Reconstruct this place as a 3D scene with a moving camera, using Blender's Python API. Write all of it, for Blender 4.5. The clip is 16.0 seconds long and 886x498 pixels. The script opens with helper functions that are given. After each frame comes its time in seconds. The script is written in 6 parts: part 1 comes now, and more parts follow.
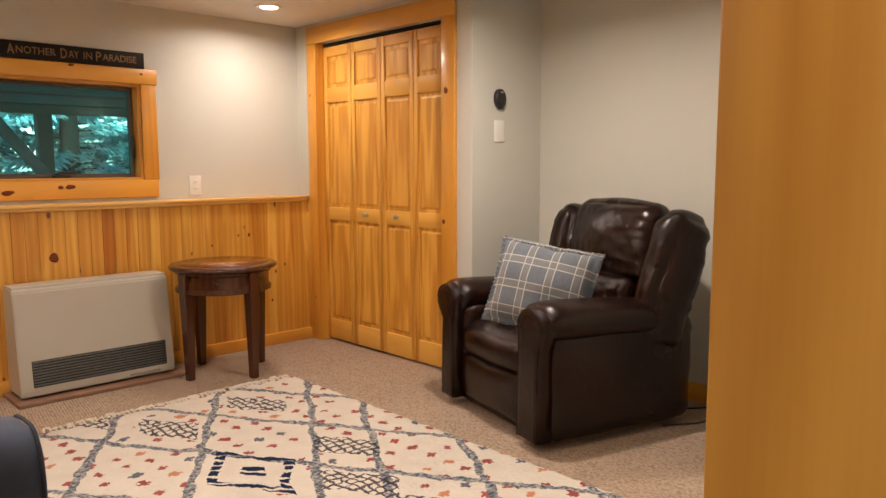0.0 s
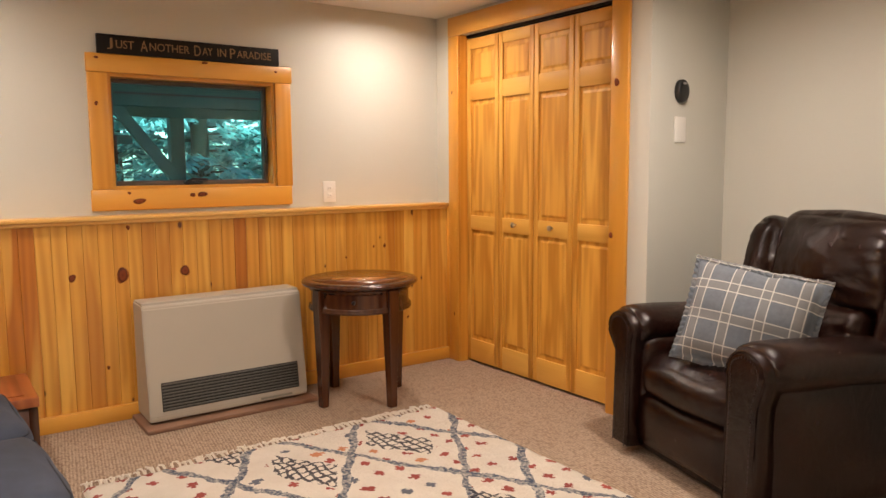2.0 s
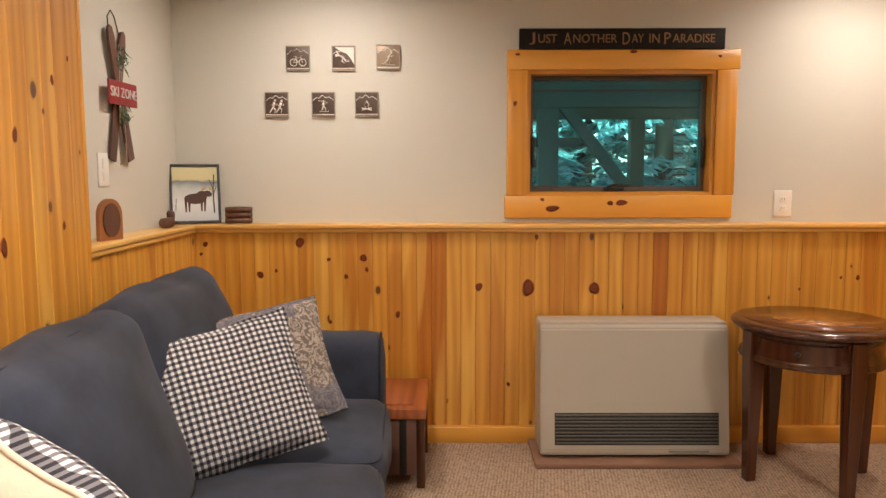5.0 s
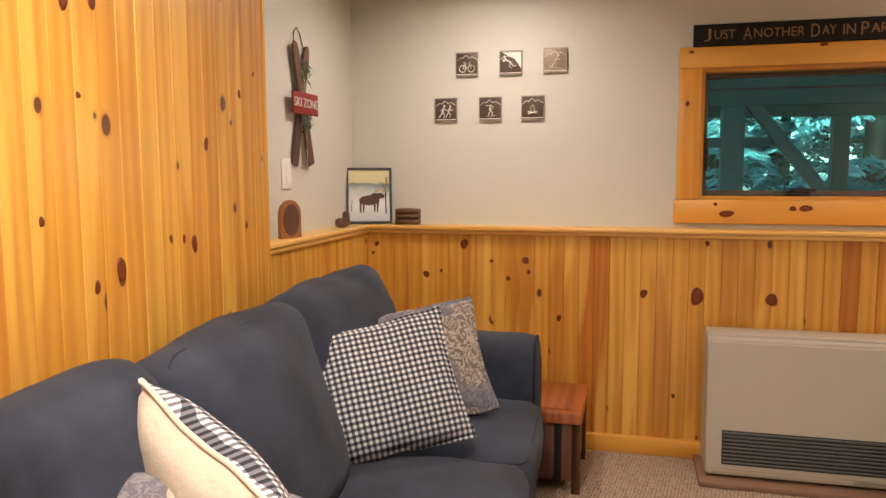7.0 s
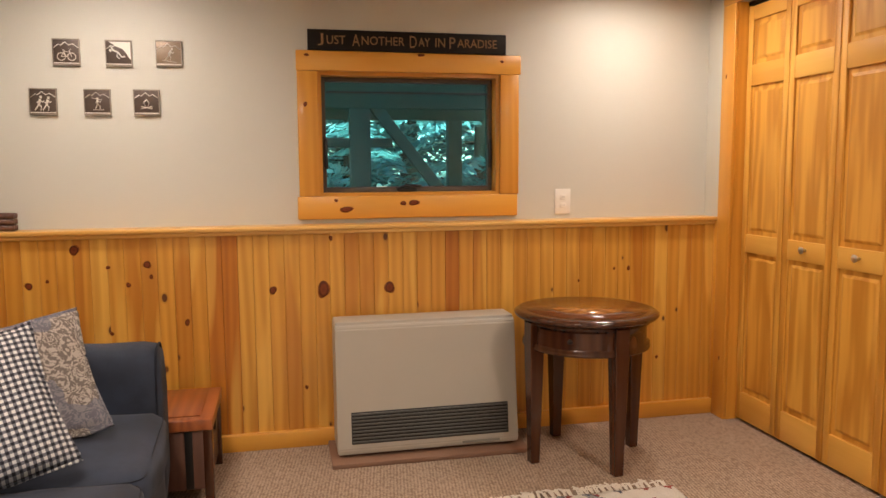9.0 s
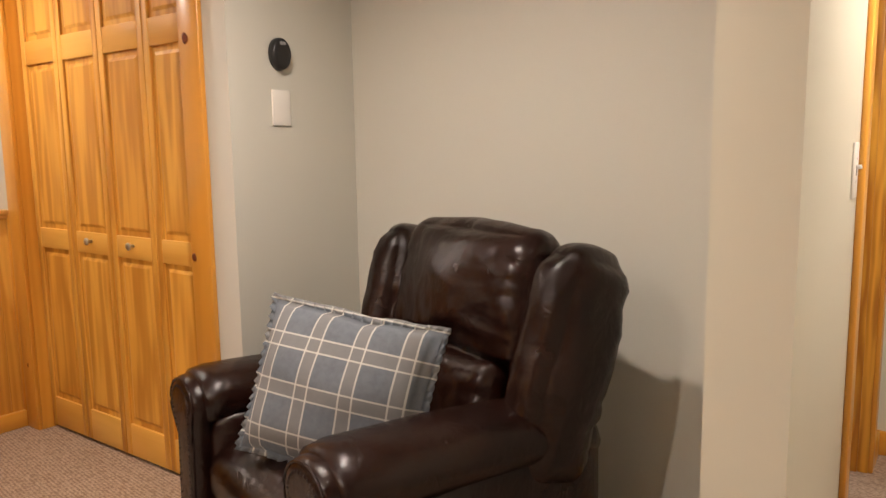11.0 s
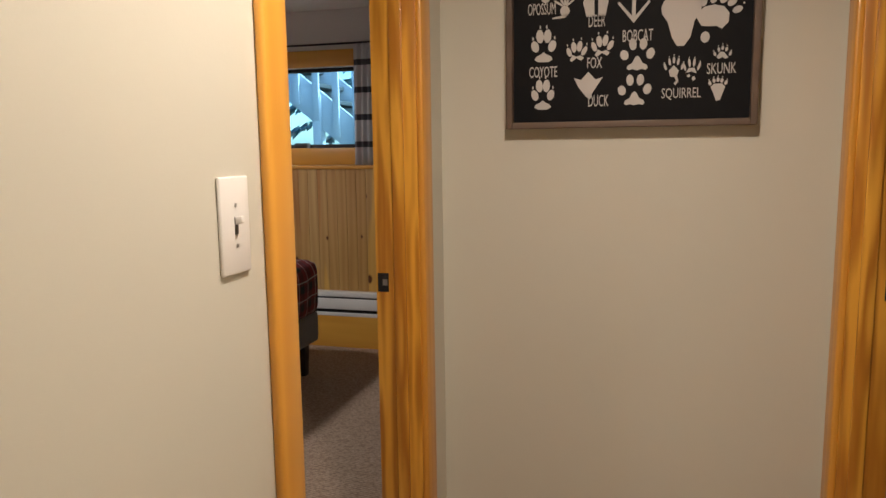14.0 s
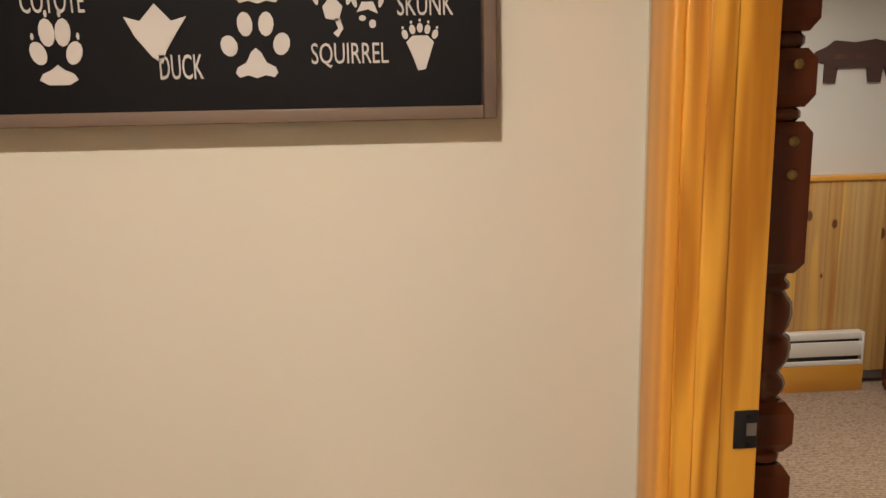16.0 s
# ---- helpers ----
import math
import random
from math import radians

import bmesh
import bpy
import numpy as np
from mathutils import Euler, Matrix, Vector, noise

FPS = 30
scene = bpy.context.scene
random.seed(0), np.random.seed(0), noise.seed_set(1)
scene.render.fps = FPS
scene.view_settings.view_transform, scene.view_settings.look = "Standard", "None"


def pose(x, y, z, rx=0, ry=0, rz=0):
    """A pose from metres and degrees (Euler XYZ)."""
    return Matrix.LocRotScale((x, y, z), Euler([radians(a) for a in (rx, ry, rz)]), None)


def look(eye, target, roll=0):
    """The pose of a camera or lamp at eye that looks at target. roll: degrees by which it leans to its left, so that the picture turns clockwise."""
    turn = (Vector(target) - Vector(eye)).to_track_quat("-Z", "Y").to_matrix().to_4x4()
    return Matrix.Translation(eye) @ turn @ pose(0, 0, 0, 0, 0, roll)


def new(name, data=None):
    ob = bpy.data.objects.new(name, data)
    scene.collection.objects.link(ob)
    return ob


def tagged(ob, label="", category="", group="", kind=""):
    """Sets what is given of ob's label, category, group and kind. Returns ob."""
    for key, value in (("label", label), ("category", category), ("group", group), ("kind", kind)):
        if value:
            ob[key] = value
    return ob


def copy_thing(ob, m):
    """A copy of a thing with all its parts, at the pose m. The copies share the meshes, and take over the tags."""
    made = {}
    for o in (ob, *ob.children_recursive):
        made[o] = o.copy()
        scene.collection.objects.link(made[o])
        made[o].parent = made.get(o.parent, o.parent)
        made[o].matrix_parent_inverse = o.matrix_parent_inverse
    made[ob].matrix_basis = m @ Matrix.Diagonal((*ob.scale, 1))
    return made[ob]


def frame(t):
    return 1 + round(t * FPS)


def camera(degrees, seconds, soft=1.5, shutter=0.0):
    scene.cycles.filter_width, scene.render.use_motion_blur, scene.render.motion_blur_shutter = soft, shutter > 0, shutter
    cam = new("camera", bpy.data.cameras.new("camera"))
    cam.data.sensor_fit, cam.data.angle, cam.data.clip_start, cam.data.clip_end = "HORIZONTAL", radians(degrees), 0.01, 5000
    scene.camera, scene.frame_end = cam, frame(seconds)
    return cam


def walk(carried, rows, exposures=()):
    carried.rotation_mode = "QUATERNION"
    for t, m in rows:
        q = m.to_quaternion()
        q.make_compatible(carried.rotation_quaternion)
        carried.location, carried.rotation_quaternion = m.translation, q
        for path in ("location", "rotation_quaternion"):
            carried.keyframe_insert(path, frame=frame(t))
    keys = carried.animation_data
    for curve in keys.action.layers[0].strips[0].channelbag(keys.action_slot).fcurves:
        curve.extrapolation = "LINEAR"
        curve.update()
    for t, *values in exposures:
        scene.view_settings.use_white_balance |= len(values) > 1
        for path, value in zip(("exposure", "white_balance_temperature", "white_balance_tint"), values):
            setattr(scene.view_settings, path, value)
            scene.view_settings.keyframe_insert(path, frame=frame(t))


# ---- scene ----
cam = camera(61.9, 16.0)
PATH = [
    (0, (-3.082, -4.722, 1.267), (-1.704, -3.289, 1.044), -0.2),
    (0.5, (-3.064, -4.554, 1.285), (-1.79, -3.029, 1.059), -0.2),
    (1, (-3.015, -4.42, 1.283), (-1.801, -2.848, 1.055), -0.3),
    (1.5, (-2.969, -4.26, 1.291), (-1.79, -2.659, 1.071), -0.4),
    (2, (-2.919, -4.131, 1.291), (-1.767, -2.512, 1.071), -0.4),
    (2.5, (-2.819, -4.015, 1.282), (-1.712, -2.363, 1.069), -0.4),
    (3, (-2.682, -3.905, 1.269), (-1.668, -2.193, 1.061), -0.3),
    (3.5, (-2.579, -3.787, 1.272), (-1.73, -1.988, 1.065), -0.2),
    (4, (-2.517, -3.688, 1.291), (-1.919, -1.791, 1.078), -0.1),
    (4.5, (-2.504, -3.629, 1.322), (-2.202, -1.665, 1.102), -0.0),
    (5, (-2.47, -3.6, 1.304), (-2.48, -1.611, 1.095), -0.1),
    (5.2, (-2.506, -3.589, 1.295), (-2.603, -1.602, 1.09), 0.1),
    (7.3, (-2.373, -3.62, 1.324), (-2.871, -1.694, 1.118), -0.2),
    (7.5, (-2.372, -3.621, 1.329), (-2.815, -1.682, 1.121), -0.2),
    (8, (-2.366, -3.617, 1.323), (-2.602, -1.642, 1.115), -0.2),
    (8.5, (-2.348, -3.619, 1.325), (-2.284, -1.632, 1.11), -0.3),
    (9, (-2.26, -3.627, 1.308), (-1.84, -1.683, 1.097), -0.4),
    (9.5, (-2.117, -3.644, 1.333), (-1.322, -1.823, 1.101), -0.3),
    (10, (-1.889, -3.678, 1.306), (-0.783, -2.029, 1.067), -0.7),
    (10.2, (-1.819, -3.688, 1.317), (-0.588, -2.133, 1.063), -0.8),
    (12.3, (-1.335, -4.081, 1.32), (0.527, -3.391, 1.073), -0.7),
    (12.5, (-1.237, -4.081, 1.317), (0.638, -3.43, 1.066), -0.6),
    (13, (-0.939, -4.128, 1.325), (0.947, -3.514, 1.064), -0.7),
    (13.5, (-0.65, -4.167, 1.354), (1.242, -3.58, 1.081), -0.6),
    (14, (-0.341, -4.201, 1.36), (1.56, -3.644, 1.083), -0.8),
    (14.5, (-0.007, -4.255, 1.378), (1.901, -3.733, 1.087), -0.9),
    (15, (0.29, -4.227, 1.38), (2.236, -3.86, 1.096), -1.0),
    (15.5, (0.565, -4.239, 1.376), (2.541, -4.118, 1.089), -0.9),
    (16, (0.807, -4.302, 1.411), (2.77, -4.437, 1.054), -1.2),
]
walk(cam, [(t, look(eye, target, roll)) for t, eye, target, roll in PATH], [(0, 2.13), (2.5, 2.22), (4.8, 2.08), (8.0, 2.08), (9.5, 2.04), (10.0, 2.10), (12.6, 2.17), (13.5, 1.94), (14.0, 1.83), (14.5, 1.83), (15.0, 2.16), (15.4, 2.32), (16.0, 2.43)])

# ---- light and exposure ----
world = bpy.data.worlds.new("world")
scene.world = world
world.use_nodes = True
wn = world.node_tree.nodes
sky = wn.new("ShaderNodeTexSky")
sky.sky_type, sky.sun_disc = "NISHITA", False
sky.sun_elevation, sky.sun_rotation = radians(34), radians(200)
world.node_tree.links.new(sky.outputs[0], wn["Background"].inputs[0])
wn["Background"].inputs[1].default_value = 0.15
sun = new("sun", bpy.data.lights.new("sun", "SUN"))
sun.data.energy, sun.data.angle, sun.data.color = 4.8, radians(14), (1.0, 0.97, 0.92)
sun.rotation_euler = (radians(56), 0, radians(20))
CEIL = 2.27
# living room south pair and entry can are assumed; the last brightens the entry post
CANS = [(-0.54, -0.50, 0.29), (-3.0, -0.62, 0.32), (-0.62, -2.55, 0.60), (-2.75, -2.75, 0.96),
        (0.65, -4.10, 0.56), (-3.05, -5.25, 0.40)]
LAMP_W = 10.1


def lamp(x, y, z, w, size=0.09, color=(1.0, 0.85, 0.735)):
    d = bpy.data.lights.new("can_or_fill_lamp", "AREA")
    d.shape, d.size, d.energy, d.color, d.spread = "DISK", size, w, color, radians(165)
    o = new("can_or_fill_lamp", d)
    o.location = (x, y, z)
    return o


for cx, cy, k in CANS:
    lamp(cx, cy, CEIL - 0.012, LAMP_W * k)
# added fill lamps without fixtures, brightening the two bedrooms
lamp(2.6, -1.4, 2.2, 6.6, 0.25, (1.0, 0.96, 0.96))
lamp(3.2, -5.9, 2.2, 4.7, 0.25, (1.0, 0.9, 0.78))
scene.view_settings.exposure = 2.15


# ---- mesh helpers ----
def mesh_of(verts, faces, smooth=False):
    me = bpy.data.meshes.new("m")
    me.from_pydata([tuple(v) for v in verts], [], faces)
    bm = bmesh.new()
    bm.from_mesh(me)
    bmesh.ops.recalc_face_normals(bm, faces=bm.faces)
    bm.to_mesh(me)
    bm.free()
    if smooth:
        for p in me.polygons:
            p.use_smooth = True
    return me


def part(name, me, material, parent=None, label="", loc=(0, 0, 0), rot=(0, 0, 0), kind="", angle=None):
    if isinstance(me, bmesh.types.BMesh):
        bm, me = me, bpy.data.meshes.new(name)
        bm.to_mesh(me)
        bm.free()
    if material and not me.materials:
        me.materials.append(material)
    o = new(name, me)
    o.location, o.rotation_euler = loc, [radians(a) for a in rot]
    if parent:
        o.parent = parent
    if label or kind:
        tagged(o, label, kind=kind)
    return o


def thing(name, loc, label, category, group="", rz=0, me=None, material=None):
    o = new(name, me)
    if me and material and not me.materials:
        me.materials.append(material)
    o.location, o.rotation_euler = loc, (0, 0, radians(rz))
    tagged(o, label, category, group)
    return o


def box(x0, x1, y0, y1, z0, z1, bev=0.0, seg=2):
    bm = bmesh.new()
    bmesh.ops.create_cube(bm, size=1)
    for v in bm.verts:
        v.co = ((x0 + x1) / 2 + v.co.x * (x1 - x0), (y0 + y1) / 2 + v.co.y * (y1 - y0), (z0 + z1) / 2 + v.co.z * (z1 - z0))
    if bev > 0:
        bmesh.ops.bevel(bm, geom=bm.edges[:], offset=bev, segments=seg, profile=0.5, affect="EDGES")
        if seg > 1:
            for f in bm.faces:
                f.smooth = True
    me = bpy.data.meshes.new("box")
    bm.to_mesh(me)
    bm.free()
    return me


def boxes(rows, bev=0.0):
    bm = bmesh.new()
    for r in rows:
        me = box(*r, bev=bev, seg=1)
        bm.from_mesh(me)
        bpy.data.meshes.remove(me)
    me = bpy.data.meshes.new("boxes")
    bm.to_mesh(me)
    bm.free()
    return me


def join(meshes):
    bm = bmesh.new()
    for me in meshes:
        bm.from_mesh(me)
    out = bpy.data.meshes.new("joined")
    bm.to_mesh(out)
    bm.free()
    return out


def moved(me, m):
    me.transform(m)
    return me


def wall(axis, at0, at1, u0, u1, z0, z1, holes=()):
    """A wall with thickness at0..at1 on the axis, along u0..u1, with rectangular holes (u, u, z, z)."""
    us = sorted({u0, u1, *[h[0] for h in holes], *[h[1] for h in holes]})
    zs = sorted({z0, z1, *[h[2] for h in holes], *[h[3] for h in holes]})
    bm = bmesh.new()
    cache = {}

    def vert(s, i, j):
        if (s, i, j) not in cache:
            a = (at0, at1)[s]
            cache[s, i, j] = bm.verts.new((a, us[i], zs[j]) if axis == "x" else (us[i], a, zs[j]))
        return cache[s, i, j]

    def solid(i, j):
        if not (0 <= i < len(us) - 1 and 0 <= j < len(zs) - 1):
            return False
        u, z = (us[i] + us[i + 1]) / 2, (zs[j] + zs[j + 1]) / 2
        return not any(h[0] < u < h[1] and h[2] < z < h[3] for h in holes)

    for i in range(len(us) - 1):
        for j in range(len(zs) - 1):
            if not solid(i, j):
                continue
            for s in (0, 1):
                bm.faces.new([vert(s, i, j), vert(s, i + 1, j), vert(s, i + 1, j + 1), vert(s, i, j + 1)])
            for di, dj, a, b in ((-1, 0, (i, j), (i, j + 1)), (1, 0, (i + 1, j), (i + 1, j + 1)), (0, -1, (i, j), (i + 1, j)), (0, 1, (i, j + 1), (i + 1, j + 1))):
                if not solid(i + di, j + dj):
                    bm.faces.new([vert(0, *a), vert(0, *b), vert(1, *b), vert(1, *a)])
    bmesh.ops.recalc_face_normals(bm, faces=bm.faces)
    me = bpy.data.meshes.new("wall")
    bm.to_mesh(me)
    bm.free()
    return me


def loft(rings, closed=True, smooth=True):
    verts, faces, n = [], [], len(rings[0])
    for r in rings:
        verts += [tuple(p) for p in r]
    for k in range(len(rings) - 1):
        for i in range(n if closed else n - 1):
            a, b = k * n + i, k * n + (i + 1) % n
            faces.append((a, b, b + n, a + n))
    if closed:
        faces.append(tuple(range(n)))
        faces.append(tuple(range((len(rings) - 1) * n, len(rings) * n)))
    return mesh_of(verts, faces, smooth)


def lathe(profile, n=32, cx=0, cy=0):
    """profile: (radius, z) from bottom to top."""
    return loft([[(cx + r * math.cos(2 * math.pi * i / n), cy + r * math.sin(2 * math.pi * i / n), z) for i in range(n)] for r, z in profile])


def tube(points, r, n=8, closed=False):
    pts = [Vector(p) for p in points]
    rings = []
    for i, p in enumerate(pts):
        a = pts[i - 1] if (i or closed) else p
        b = pts[(i + 1) % len(pts)] if (i + 1 < len(pts) or closed) else p
        d = (b - a).normalized()
        u = d.cross(Vector((0, 0, 1)))
        if u.length < 0.05:
            u = d.cross(Vector((1, 0, 0)))
        u.normalize()
        w = d.cross(u)
        rings.append([p + r * (math.cos(2 * math.pi * k / n) * u + math.sin(2 * math.pi * k / n) * w) for k in range(n)])
    if closed:
        rings.append(rings[0])
    return loft(rings)


def soft_box(sx, sy, sz, r=0.05, puff=(0, 0, 0), n=14, wob=0.0, seed=0):
    """A rounded, puffed block centred on the origin."""
    bm = bmesh.new()
    bmesh.ops.create_cube(bm, size=2)
    bmesh.ops.subdivide_edges(bm, edges=bm.edges[:], cuts=n, use_grid_fill=True)
    h = Vector((sx / 2, sy / 2, sz / 2))
    r = min(r, *(h * 0.98))
    for v in bm.verts:
        c = v.co.copy()
        p = Vector((c.x * h.x, c.y * h.y, c.z * h.z))
        core = Vector([max(-(h[i] - r), min(h[i] - r, p[i])) for i in range(3)])
        d = p - core
        if d.length > 1e-6:
            p = core + d.normalized() * r
        p.x += puff[0] * c.x * (1 - c.y ** 2) * (1 - c.z ** 2)
        p.y += puff[1] * c.y * (1 - c.x ** 2) * (1 - c.z ** 2)
        p.z += puff[2] * c.z * (1 - c.x ** 2) * (1 - c.y ** 2)
        if wob:
            q = noise.noise_vector(p * 6 + Vector((seed, seed * 2, 0)))
            p += q * wob
        v.co = p
    for f in bm.faces:
        f.smooth = True
    me = bpy.data.meshes.new("soft")
    bm.to_mesh(me)
    bm.free()
    return me


def pillow_mesh(w, h, t, n=26, seed=0, sag=0.0):
    """A throw pillow standing in the XZ plane, its base at z = 0."""
    verts, faces = [], []
    for s in (1, -1):
        for j in range(n + 1):
            for i in range(n + 1):
                u, v = 2 * i / n - 1, 2 * j / n - 1
                k = (max(0, 1 - u * u) * max(0, 1 - v * v)) ** 0.42
                pin = 1 - 0.07 * (1 - u * u) * abs(v) ** 3
                pin2 = 1 - 0.07 * (1 - v * v) * abs(u) ** 3
                x, z = u * w / 2 * pin2, v * h / 2 * pin
                q = noise.noise(Vector((x * 7 + seed, z * 7, s * 3.0)))
                y = s * t / 2 * k * (1 + 0.22 * q) + 0.012 * noise.noise(Vector((x * 5 + seed, z * 5, 9)))
                z += 0.010 * noise.noise(Vector((x * 12, seed, z * 4)))
                verts.append((x, y + sag * (u * u) * 0.04, z + h / 2))
    m = (n + 1) ** 2
    for s in (0, 1):
        for j in range(n):
            for i in range(n):
                a = s * m + j * (n + 1) + i
                q = (a, a + 1, a + n + 2, a + n + 1)
                faces.append(q if s else q[::-1])
    me = mesh_of(verts, faces, True)
    bm = bmesh.new()
    bm.from_mesh(me)
    bmesh.ops.remove_doubles(bm, verts=bm.verts[:], dist=0.0015)
    bm.to_mesh(me)
    bm.free()
    for p in me.polygons:
        p.use_smooth = True
    return me


def pillow_edge(w, h, n=26, seed=0):
    out = []
    for side in range(4):
        for k in range(n):
            a = -1 + 2 * k / n
            u, v = ((a, -1), (1, a), (-a, 1), (-1, -a))[side]
            pin = 1 - 0.07 * (1 - u * u) * abs(v) ** 3
            pin2 = 1 - 0.07 * (1 - v * v) * abs(u) ** 3
            x, z = u * w / 2 * pin2, v * h / 2 * pin
            y = 0.012 * noise.noise(Vector((x * 5 + seed, z * 5, 9)))
            z += 0.010 * noise.noise(Vector((x * 12, seed, z * 4)))
            out.append((x, y, z + h / 2))
    return out


# ---- materials ----
class Nodes:
    def __init__(self, name):
        self.m = bpy.data.materials.new(name)
        self.m.use_nodes = True
        self.t = self.m.node_tree
        self.b = self.t.nodes["Principled BSDF"]

    def n(self, kind, **k):
        o = self.t.nodes.new("ShaderNode" + kind)
        for a, v in k.items():
            if a.startswith("i_"):
                o.inputs[a[2:].replace("_", " ")].default_value = v
            elif a in ("operation", "blend_type", "data_type", "wave_type", "bands_direction", "feature", "distance", "wave_profile", "rings_direction", "vector_type"):
                if a == "operation":
                    o.operation = v
                elif a == "blend_type":
                    o.blend_type = v
                elif a == "data_type":
                    o.data_type = v
                elif a == "wave_type":
                    o.wave_type = v
                elif a == "bands_direction":
                    o.bands_direction = v
                elif a == "rings_direction":
                    o.rings_direction = v
                elif a == "feature":
                    o.feature = v
                elif a == "distance":
                    o.distance = v
                elif a == "wave_profile":
                    o.wave_profile = v
        return o

    def l(self, a, b):
        self.t.links.new(a, b)

    def math(self, op, a, b=None, clamp=False):
        o = self.n("Math", operation=op)
        o.use_clamp = clamp
        for i, v in enumerate((a, b)):
            if v is None:
                continue
            if isinstance(v, (int, float)):
                o.inputs[i].default_value = v
            else:
                self.l(v, o.inputs[i])
        return o.outputs[0]

    def mix(self, fac, a, b, blend="MIX"):
        o = self.n("Mix", data_type="RGBA", blend_type=blend)
        for i, v in ((0, fac), (6, a), (7, b)):
            if isinstance(v, (int, float)):
                o.inputs[i].default_value = v
            elif isinstance(v, tuple):
                o.inputs[i].default_value = (*v, 1)[:4]
            else:
                self.l(v, o.inputs[i])
        return o.outputs[2]

    def ramp(self, v, stops):
        o = self.n("ValToRGB")
        r = o.color_ramp
        while len(r.elements) < len(stops):
            r.elements.new(0.5)
        for e, (p, c) in zip(r.elements, stops):
            e.position = p
            e.color = (*c, 1) if isinstance(c, tuple) else (c, c, c, 1)
        self.l(v, o.inputs[0])
        return o.outputs[0]

    def coords(self, scale=(1, 1, 1), jitter=False, rot=(0, 0, 0)):
        tc = self.n("TexCoord").outputs["Object"]
        if jitter:
            oi = self.n("ObjectInfo").outputs["Random"]
            add = self.n("VectorMath")
            add.operation = "ADD"
            cmb = self.n("CombineXYZ")
            for i, k in enumerate((37.0, 23.0, 51.0)):
                self.l(self.math("MULTIPLY", oi, k), cmb.inputs[i])
            self.l(tc, add.inputs[0])
            self.l(cmb.outputs[0], add.inputs[1])
            tc = add.outputs[0]
        mp = self.n("Mapping")
        mp.inputs["Scale"].default_value = scale
        mp.inputs["Rotation"].default_value = [radians(a) for a in rot]
        self.l(tc, mp.inputs[0])
        return mp.outputs[0]

    def noise(self, vec, scale, detail=4, rough=0.55, dist=0.0):
        o = self.n("TexNoise", i_Scale=scale, i_Detail=detail, i_Roughness=rough, i_Distortion=dist)
        self.l(vec, o.inputs["Vector"])
        return o.outputs["Fac"]

    def sep(self, vec):
        o = self.n("SeparateXYZ")
        self.l(vec, o.inputs[0])
        return o.outputs

    def bump(self, h, strength=0.3, dist=0.002):
        o = self.n("Bump", i_Strength=strength, i_Distance=dist)
        self.l(h, o.inputs["Height"])
        self.l(o.outputs[0], self.b.inputs["Normal"])

    def out(self, color=None, rough=0.5, metal=0.0, spec=None, coat=None):
        if color is not None:
            if isinstance(color, tuple):
                self.b.inputs["Base Color"].default_value = (*color, 1)[:4]
            else:
                self.l(color, self.b.inputs["Base Color"])
        if isinstance(rough, (int, float)):
            self.b.inputs["Roughness"].default_value = rough
        else:
            self.l(rough, self.b.inputs["Roughness"])
        self.b.inputs["Metallic"].default_value = metal
        if spec is not None:
            self.b.inputs["Specular IOR Level"].default_value = spec
        if coat:
            self.b.inputs["Coat Weight"].default_value = coat
            self.b.inputs["Coat Roughness"].default_value = 0.15
        return self.m


def plain(name, color, rough=0.5, metal=0.0, var=0.08, scale=6.0, bump=0.0, bscale=60.0, spec=None):
    s = Nodes(name)
    v = s.coords()
    a = s.noise(v, scale)
    dark = tuple(c * (1 - var) for c in color)
    light = tuple(min(1, c * (1 + var)) for c in color)
    col = s.mix(a, dark, light)
    if bump:
        s.bump(s.noise(v, bscale, 3), bump, 0.002)
    return s.out(col, rough, metal, spec)


